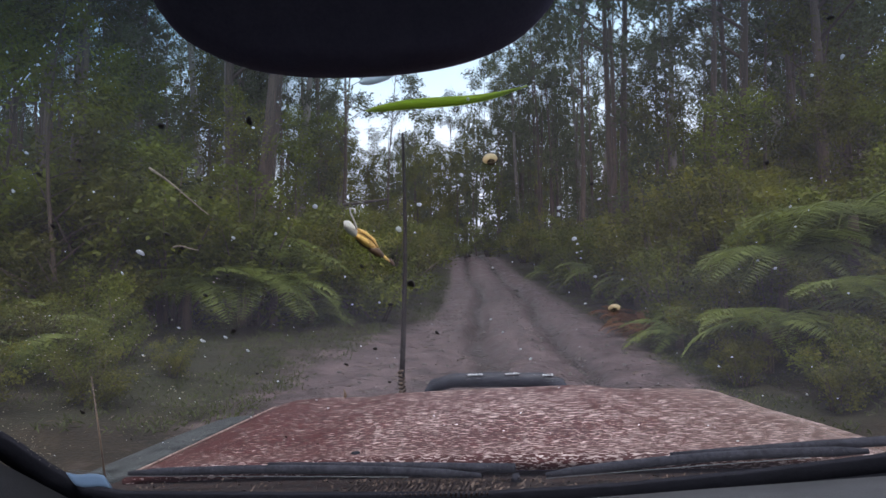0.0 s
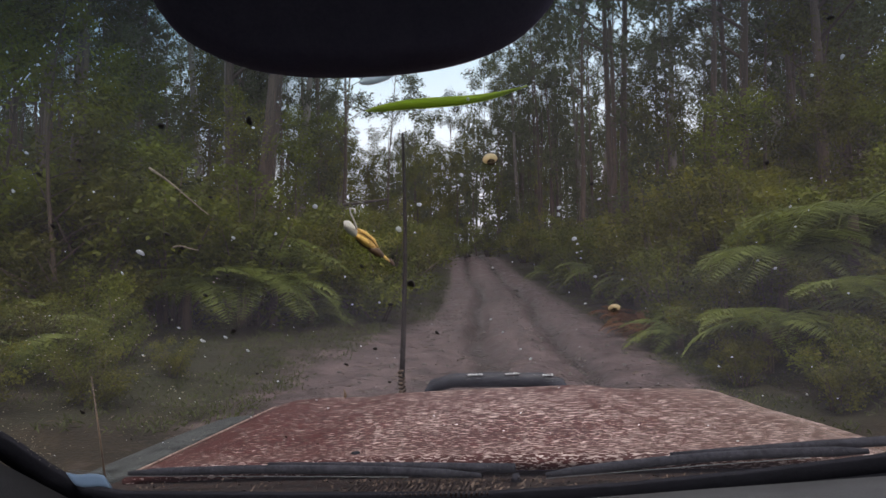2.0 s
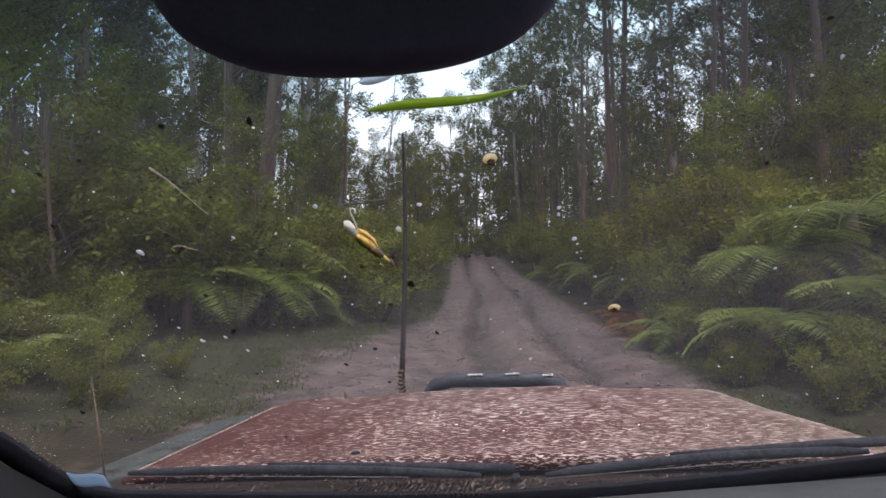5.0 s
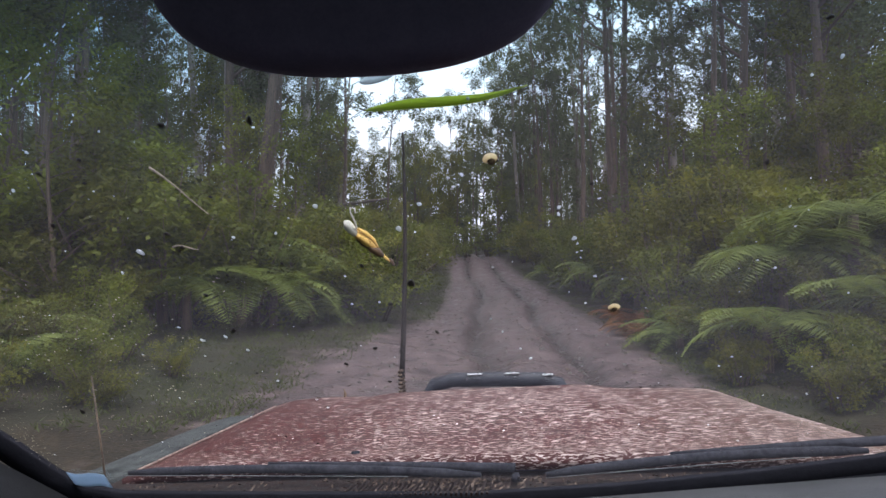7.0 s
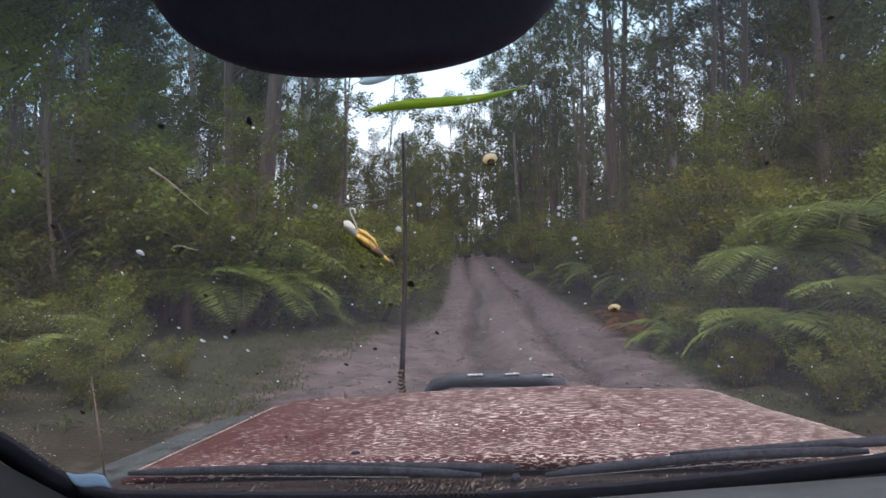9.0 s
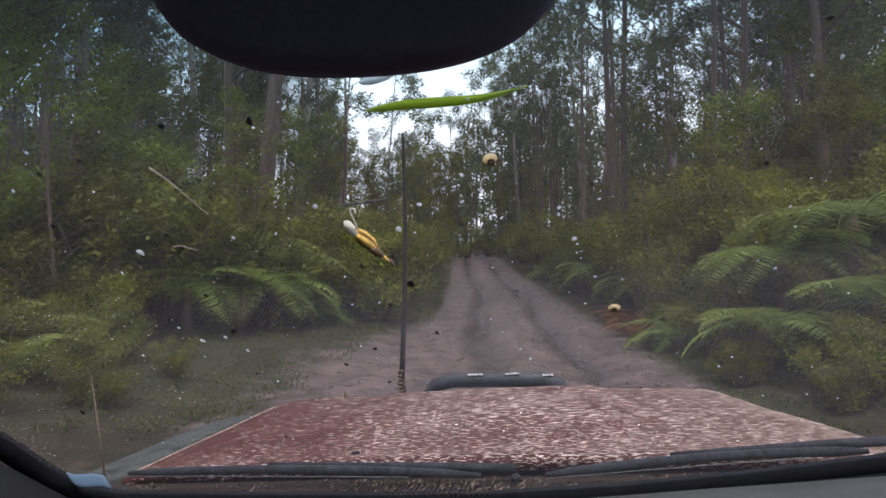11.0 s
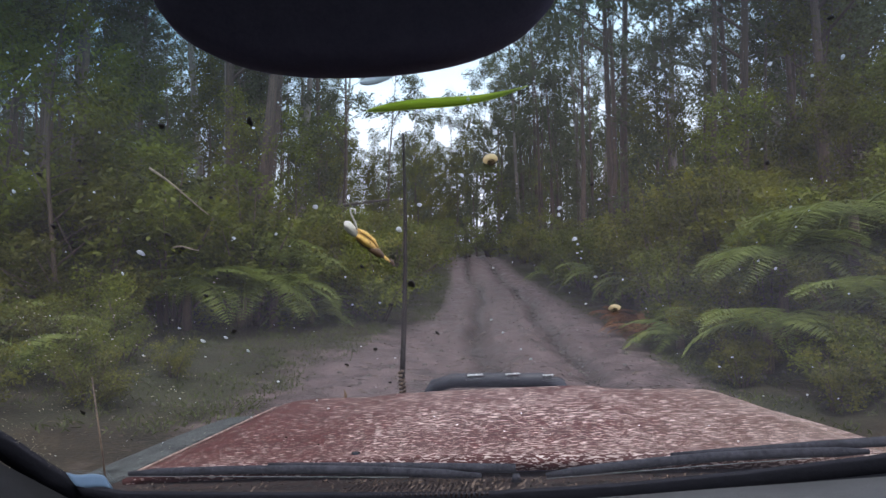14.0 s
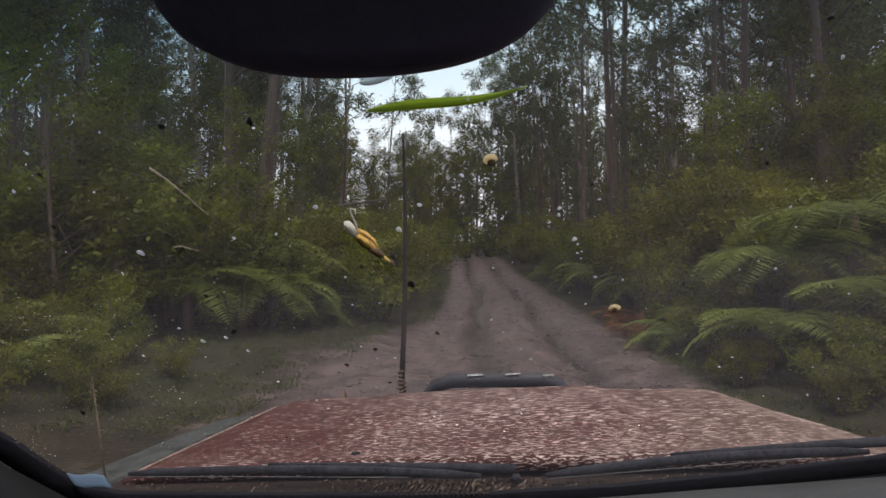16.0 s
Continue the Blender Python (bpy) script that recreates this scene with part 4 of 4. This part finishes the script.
def frond_mesh(seed, length, material):
    g = np.random.default_rng(seed)
    rise, v, f = 0.5, [], []
    def spine(t):
        return Vector((length * t * (1 - 0.12 * t), 0.05 * length * math.sin(t * 2), length * (0.55 * t - 0.75 * t * t)))
    tv, tf = tube([spine(t) for t in np.linspace(0, 1, 7)], [0.016 * (1.1 - t) for t in np.linspace(0, 1, 7)], 4)
    tf = [q for q in tf if len(q) == 4]
    pv, pf = [], []
    for k in range(30):
        t = 0.12 + 0.87 * k / 29
        p = spine(t)
        ln = length * 0.25 * math.sin(math.pi * min(1.0, 0.15 + 0.85 * t)) ** 0.8 + 0.02
        w = length * 0.017
        for s in (-1, 1):
            tip = p + Vector((ln * 0.35, s * ln, -ln * g.uniform(0.15, 0.4)))
            mid = p.lerp(tip, 0.45)
            o = len(pv)
            pv += [tuple(p), tuple(mid + Vector((w, 0, 0.006))), tuple(tip), tuple(mid - Vector((w, 0, -0.006)))]
            pf.append((o, o + 1, o + 2, o + 3))
    va, fa = joined((tv, tf), (pv, pf))
    return mesh_of("frond", va, fa, material)


def tree_fern(seed, stem, length, count, material, name="tree_fern"):
    g = np.random.default_rng(seed)
    top = new(name)
    sh = tube([(0, 0, -0.1), (0.02, 0, stem * 0.5), (0, 0.02, stem)], [0.10, 0.085, 0.07], 9)
    part("trunk", mesh_of("trunk", *sh, M_BARK, True), top)
    fr = [frond_mesh(seed + i, length, material) for i in range(2)]
    for i in range(count):
        ob = part("frond", fr[i % 2], top)
        ob.matrix_local = pose(0, 0, stem, 0, g.uniform(-22, 12), 360 * i / count + g.uniform(-10, 10))
        s = g.uniform(0.75, 1.15)
        ob.scale = (s, s, s)
    return top


def ahead_ground(x, y):
    return ground_z(x, y) - 0.05


def plant(pattern, x, y, turn, size, label, category, group):
    m = pose(x, y, ahead_ground(x, y), 0, 0, turn)
    ob = copy_thing(pattern, m)
    ob.scale = (size, size, size)
    tagged(ob, label, category, group)
    return ob


patterns = []
g_trees = [gum_tree(101, 24, 0.22, M_BARK, 0.54), gum_tree(102, 27, 0.25, M_BARK_PALE, 0.58), gum_tree(103, 20, 0.14, M_BARK, 0.50), gum_tree(104, 23, 0.19, M_BARK, 0.34), gum_tree(105, 22, 0.12, M_BARK, 0.54)]
g_saplings = [gum_tree(111, 10, 0.06, M_BARK, 0.12, M_OLIVE, 0.62, 130), gum_tree(112, 8, 0.05, M_BARK, 0.10, M_BUSH, 0.6, 130), gum_tree(113, 13, 0.07, M_BARK, 0.18, M_GUM, 0.65, 130)]
g_shrubs = [shrub(201, 3.0, 1.5, M_BUSH, 0.13), shrub(202, 2.6, 1.6, M_BUSH, 0.12), shrub(203, 4.4, 1.7, M_OLIVE, 0.13), shrub(204, 2.2, 1.5, M_OLIVE, 0.11)]
g_ferns = [tree_fern(301, 0.9, 1.7, 13, M_FERN), tree_fern(311, 0.35, 1.4, 12, M_FERN), tree_fern(321, 1.9, 2.0, 15, M_FERN)]
g_dry = tree_fern(331, 0.15, 0.9, 9, M_FERN_DRY, "dry_bracken")
patterns = g_trees + g_saplings + g_shrubs + g_ferns + [g_dry]
TREE_LABEL = ["tall brown-barked gum tree with a thin crown", "tall pale-trunked gum tree with hanging bark", "slender dark gum tree with drooping leaves", "leafy dark gum tree with low limbs", "slender pale gum tree among shrubs"]
SHRUB_LABEL = ["dense green shrub on the forest edge", "spreading green shrub beside the track", "tall olive-green shrub under the gums", "low olive-green shrub beside the track"]
FERN_LABEL = ["green tree fern with arching fronds", "low green fern beside the track", "tall green tree fern with spreading fronds"]

placed = []


def free(x, y, gap):
    if any((x - a) ** 2 + (y - b) ** 2 < gap * gap for a, b in placed):
        return False
    placed.append((x, y))
    return True


def in_gap(x, y, pad=0.5):
    """The opening in the canopy, through which the sky shows."""
    return -0.165 - pad / y < x / y < -0.020 + pad / y and y > 12


def plant_gum(k, x, y, turn, size):
    plant(g_trees[k], x, y, turn, size, TREE_LABEL[k], "tree", "gum trees of the forest")


def plant_sapling(k, x, y, turn, size):
    plant(g_saplings[k], x, y, turn, size, "young leafy gum sapling under the tall trees", "sapling", "saplings of the forest")


def plant_shrub(k, x, y, turn, size):
    plant(g_shrubs[k], x, y, turn, size, SHRUB_LABEL[k], "shrub", "shrubs along the track")


g = np.random.default_rng(77)
count = 0
while count < 200:
    y = 12 + 62 * g.random() ** 0.75
    x = g.uniform(-0.95, 0.95) * (y + 3)
    e = x - track_x(y)
    if in_gap(x, y) or (-0.36 < x / y < -0.02 and y < 32 and g.random() < 0.6) or (0.28 < x / y < 0.46 and g.random() < 0.6) or (-0.64 < x / y < -0.46 and g.random() < 0.4) or ((y < 47 or abs(e) < 3) and -4.4 - (4 if y < 18 else 0) < e < 4.0 + (5 if y < 18 else 0)) or not free(x, y, 1.3):
        continue
    plant_gum(int(g.integers(0, 5)), x, y, g.uniform(0, 360), g.uniform(0.75, 1.12))
    count += 1
count = 0
while count < 80:
    y = 14 + 46 * g.random()
    x = g.uniform(-0.95, 0.95) * (y + 3)
    e = x - track_x(y)
    if (in_gap(x, y) and y < 46) or (y < 47 and -5.0 - (3 if y < 16 else 0) < e < 4.6 + (2 if y < 18 else 0)) or not free(x, y, 1.0):
        continue
    plant_sapling(int(g.integers(0, 3)), x, y, g.uniform(0, 360), g.uniform(0.6, 1.1))
    count += 1
# slim trunks that stand in the opening, and the leafy young trees at its foot
for k, x, y, s in ((0, -6.9, 33.9, 0.9), (4, -4.6, 47.0, 0.85), (2, -2.9, 54.0, 0.8), (2, -13.2, 35.2, 0.9), (1, -9.5, 30.0, 0.95), (0, -7.9, 24.5, 0.95), (4, 4.6, 61.0, 0.95), (2, 1.2, 64.0, 0.9), (0, 9.0, 52.0, 0.95), (2, 7.9, 44.0, 0.85), (4, 6.9, 36.0, 0.8)):
    plant_gum(k, x, y, 20 * y, s)
for k, x, y, s in ((0, -6.2, 52.0, 0.95), (1, -4.0, 50.0, 1.0), (2, -5.4, 56.0, 0.9), (0, -2.2, 53.0, 1.0), (1, -8.0, 55.0, 1.1), (2, -3.2, 58.0, 0.95), (0, -1.0, 50.0, 0.9), (0, 1.2, 55.0, 1.1), (2, 3.4, 57.0, 1.1), (1, 5.4, 54.0, 1.1), (2, 7.2, 50.0, 1.0), (0, 0.4, 60.0, 1.1), (2, 8.8, 56.0, 1.1)):
    plant_sapling(k, x, y, 41 * y, s)
# leafy wall on both sides of the near track
for k, x, y, s in ((0, -7.2, 10.6, 0.8), (1, -9.0, 11.5, 0.95), (0, -6.2, 16.5, 0.62), (1, -8.6, 15.5, 0.85), (0, 9.6, 14.5, 0.6), (1, 7.8, 15.5, 0.72), (0, 7.4, 18.5, 0.7), (1, 11.6, 14.0, 0.75)):
    plant_sapling(k, x, y, 33 * y, s)
for k, x, y, s in ((3, -8.8, 13.2, 0.9), (2, -10.6, 14.8, 0.95), (0, -6.4, 19.0, 0.95), (3, -7.6, 20.5, 0.95), (3, 10.8, 15.8, 0.9), (2, 8.6, 18.0, 0.95)):
    plant_gum(k, x, y, 25 * y, s)
# unseen gums added overhead and behind the car, to shade it
for x, y in ((-11, 3), (11, 3), (-11, -5), (10, -7), (-9, -13), (9, -14), (14, -2), (-15, 1), (4, -24), (-4, -28), (10, -22)):
    plant_gum(int(g.integers(0, 5)), x, y, g.uniform(0, 360), 1.0)

placed = []
count = 0
while count < 150:
    y = 11 + 36 * g.random()
    left = g.random() < 0.52
    e = -(3.5 + (2.2 if y < 14 else 0.0) + 12 * g.random() ** 1.4) if left else 3.4 + 13 * g.random() ** 1.4
    x = track_x(y) + e
    if abs(x) > y * 0.95 or not free(x, y, 1.15):
        continue
    plant_shrub(int(g.integers(0, 4)), x, y, g.uniform(0, 360), g.uniform(0.85, 1.35))
    count += 1
for k, x, y, s in ((2, -4.6, 18.5, 1.0), (2, -6.2, 15.8, 1.15), (2, -8.2, 14.5, 1.3), (0, -7.4, 12.6, 1.1), (2, -10.0, 13.5, 1.25), (0, -5.2, 17.0, 1.2), (2, -11.5, 11.8, 1.2), (0, -9.4, 11.0, 1.1), (2, -3.9, 22.0, 1.0), (3, -5.6, 8.0, 0.45), (3, -6.6, 7.8, 0.6), (1, -5.9, 9.4, 0.6), (3, -6.8, 10.6, 0.9)):
    plant_shrub(k, x, y, 77 * x, s)
for k, x, y, s in ((1, 6.3, 11.0, 1.1), (2, 7.6, 12.6, 1.15), (0, 9.2, 12.0, 1.2), (2, 11.0, 13.2, 1.3), (2, 5.9, 14.6, 1.1), (1, 5.2, 12.8, 0.85), (3, 5.0, 10.0, 0.6), (3, 6.2, 8.6, 0.7), (1, 7.8, 9.2, 0.95), (0, 9.6, 9.9, 1.1), (2, 6.4, 17.0, 1.1), (0, 6.6, 20.5, 1.1), (3, 5.6, 7.6, 0.4), (1, 7.2, 7.4, 0.6)):
    plant_shrub(k, x, y, 77 * x, s)
# low growth close to the car
for k, x, y, s in ((3, -3.7, 6.0, 0.30), (1, -4.3, 6.6, 0.36), (3, -3.5, 7.4, 0.26), (3, -4.6, 5.6, 0.36), (1, -4.5, 8.0, 0.42), (3, -5.2, 5.2, 0.5), (3, 4.4, 6.4, 0.36), (1, 5.0, 6.9, 0.45), (3, 4.0, 7.6, 0.30), (1, 5.2, 5.8, 0.5), (3, 4.6, 8.6, 0.42), (1, 6.0, 6.4, 0.6)):
    plant_shrub(k, x, y, 91 * y, s)
# the track passes out of sight behind the brow
for x, y, s in ((-2.6, 43, 1.2), (0.2, 47, 1.2), (-5.0, 44, 1.3), (2.2, 52, 1.3), (-8, 47, 1.3), (4.2, 53, 1.3), (6.6, 48, 1.3), (-0.8, 51, 1.3)):
    plant_shrub(0, x, y, 50 * x, s)
FERNS = [(0, -3.6, 15.5, 1.0), (0, -5.0, 14.5, 1.05), (1, -2.7, 17.5, 1.1), (2, -6.6, 16.5, 1.0), (1, -6.9, 13.4, 1.0), (0, -3.2, 20.0, 1.0), (0, -4.4, 27.0, 1.1), (1, -2.6, 30.0, 1.2), (0, -9.6, 12.0, 1.0), (0, -4.0, 13.4, 1.1), (0, -5.4, 12.0, 1.1), (2, -3.9, 14.6, 0.85), (0, -4.6, 13.0, 1.15), (1, -3.3, 14.2, 1.0), (2, -4.9, 15.8, 0.95), (1, -5.4, 6.9, 0.75), (1, -6.4, 6.5, 0.8), (1, -6.4, 8.4, 1.0), (1, -7.4, 9.2, 1.2), (0, -8.2, 8.4, 0.9), (2, -10.2, 12.6, 1.3),
         (2, 7.6, 15.0, 0.9), (0, 6.0, 17.5, 1.0), (0, 6.0, 22.0, 1.1), (1, 5.4, 12.0, 1.0), (0, 9.8, 13.0, 1.1), (1, 6.2, 26.0, 1.1), (1, 6.0, 31.0, 1.2), (2, 11.5, 17.0, 1.0), (1, 7.4, 9.0, 1.0), (1, 6.8, 7.6, 0.8), (0, 8.4, 10.6, 1.1), (2, 7.8, 12.0, 0.95), (2, 9.6, 11.8, 1.05),
         (2, 5.9, 9.8, 0.85), (0, 4.8, 8.4, 0.8), (2, 7.3, 10.0, 1.15), (0, 6.4, 8.0, 1.0), (1, 4.6, 11.0, 0.9)]
for k, x, y, s in FERNS:
    plant(g_ferns[k], x, y, 47 * y, s, FERN_LABEL[k], "fern", "ferns along the track")
for x, y, s in ((4.3, 12.6, 1.0), (4.7, 14.3, 1.1), (4.9, 16.5, 1.0)):
    plant(g_dry, x, y, 31 * y, s, "dry orange-brown bracken at the track edge", "fern", "dry bracken along the track")
for p in patterns:
    for o in (p, *p.children_recursive)[::-1]:
        bpy.data.objects.remove(o)

# a fallen trunk lies across, propped in the shrubs
log = new("fallen_trunk", mesh_of("fallen_trunk", *tube([(-14.5, 35.6, 4.9), (-11, 36, 5.4), (-7, 36.3, 5.95), (-3.6, 36.6, 6.45)], [0.17, 0.16, 0.13, 0.07], 9), M_LOG, True))
tagged(log, "thin dark fallen trunk leaning across the shrubs", "log")


def far_forest():
    g = np.random.default_rng(5)
    tv, tf, centres = [], [], []
    k = 0
    while k < 400:
        y = 62 + 110 * g.random()
        x = g.uniform(-1.0, 1.0) * y
        if in_gap(x, y, 0.6) and y < 95:
            continue
        h, z = g.uniform(17, 27), ground_z(x, y)
        r = g.uniform(0.13, 0.28)
        o = len(tv)
        v, f = tube([(x, y, z - 0.3), (x + g.normal(0, 0.4), y, z + h * 0.5), (x + g.normal(0, 0.7), y, z + h)], [r, r * 0.7, 0.03], 5)
        tv += v
        tf += [tuple(i + o for i in q) for q in f if len(q) == 4]
        for c in range(13):
            t = g.uniform(0.30, 0.95)
            centres.append((x + g.normal(0, 1.5), y + g.normal(0, 1.5), z + h * t))
        k += 1
    for k in range(1100):
        y = 52 + 100 * g.random()
        x = g.uniform(-1, 1) * y
        centres.append((x, y, ground_z(x, y) + g.uniform(0.3, 5.0)))
    ob = new("far_forest", mesh_of("far_forest", *stack((np.array(tv), np.array(tf)), leaves(centres, (1.5, 1.5, 1.3), 34, 0.85, 0.16, 0.4, g)), M_GUM))
    tagged(ob, "distant dense gum forest behind the track", "forest", kind="stuff")


far_forest()


def ground_cover():
    g = np.random.default_rng(9)
    spots = []
    for k in range(2600):
        y = 5 + 34 * g.random()
        side = -1 if g.random() < 0.6 else 1
        e = side * (2.3 + (0.8 if side < 0 and y < 15 else 0) + 6 * g.random() ** 1.3)
        x = track_x(y) + e
        spots.append((x, y, ground_z(x, y) + 0.05))
    v, f = leaves(spots, (0.24, 0.24, 0.07), 22, 0.085, 0.008, -1.1, g)
    tagged(new("roadside_herbs", mesh_of("roadside_herbs", v, f, M_GRASS)), "low green and straw-coloured herbs along the track", "herbs", kind="stuff")
    v, f = [], []
    for k in range(8000):
        y = 5 + 28 * g.random()
        x = track_x(y) + g.normal(-1.2, 3.6)
        z = ground_z(x, y) + 0.008
        a, s, w = g.uniform(0, 6.28), g.uniform(0.015, 0.07), g.uniform(0.004, 0.013)
        dx, dy = math.cos(a), math.sin(a)
        o = len(v)
        v += [(x - dx * s, y - dy * s, z), (x - dy * w, y + dx * w, z + 0.012), (x + dx * s, y + dy * s, z + 0.004), (x + dy * w, y - dx * w, z + 0.006)]
        f.append((o, o + 1, o + 2, o + 3))
    tagged(new("leaf_litter", mesh_of("leaf_litter", v, f, M_LITTER)), "scattered bark strips and brown leaf litter", "litter", kind="stuff")
    v, f = [], []
    for k in range(900):
        y = 5 + 26 * g.random()
        x = track_x(y) + g.normal(0, 2.0)
        z, r = ground_z(x, y), g.uniform(0.012, 0.06)
        o = len(v)
        for i in range(6):
            a = i * 1.047 + g.uniform(-0.3, 0.3)
            v.append((x + r * math.cos(a), y + r * math.sin(a), z - 0.01))
        for i in range(4):
            a = i * 1.571 + 0.4
            v.append((x + r * 0.55 * math.cos(a), y + r * 0.55 * math.sin(a), z + r * g.uniform(0.4, 0.7)))
        f += [(o + 6, o + 7, o + 8, o + 9), (o, o + 1, o + 6), (o + 1, o + 2, o + 7, o + 6), (o + 2, o + 3, o + 7), (o + 3, o + 4, o + 8, o + 7), (o + 4, o + 5, o + 9, o + 8), (o + 5, o, o + 6, o + 9)]
    tagged(new("track_stones", mesh_of("track_stones", v, f, M_STONE)), "small muddy stones scattered on the track", "stones", kind="stuff")


ground_cover()
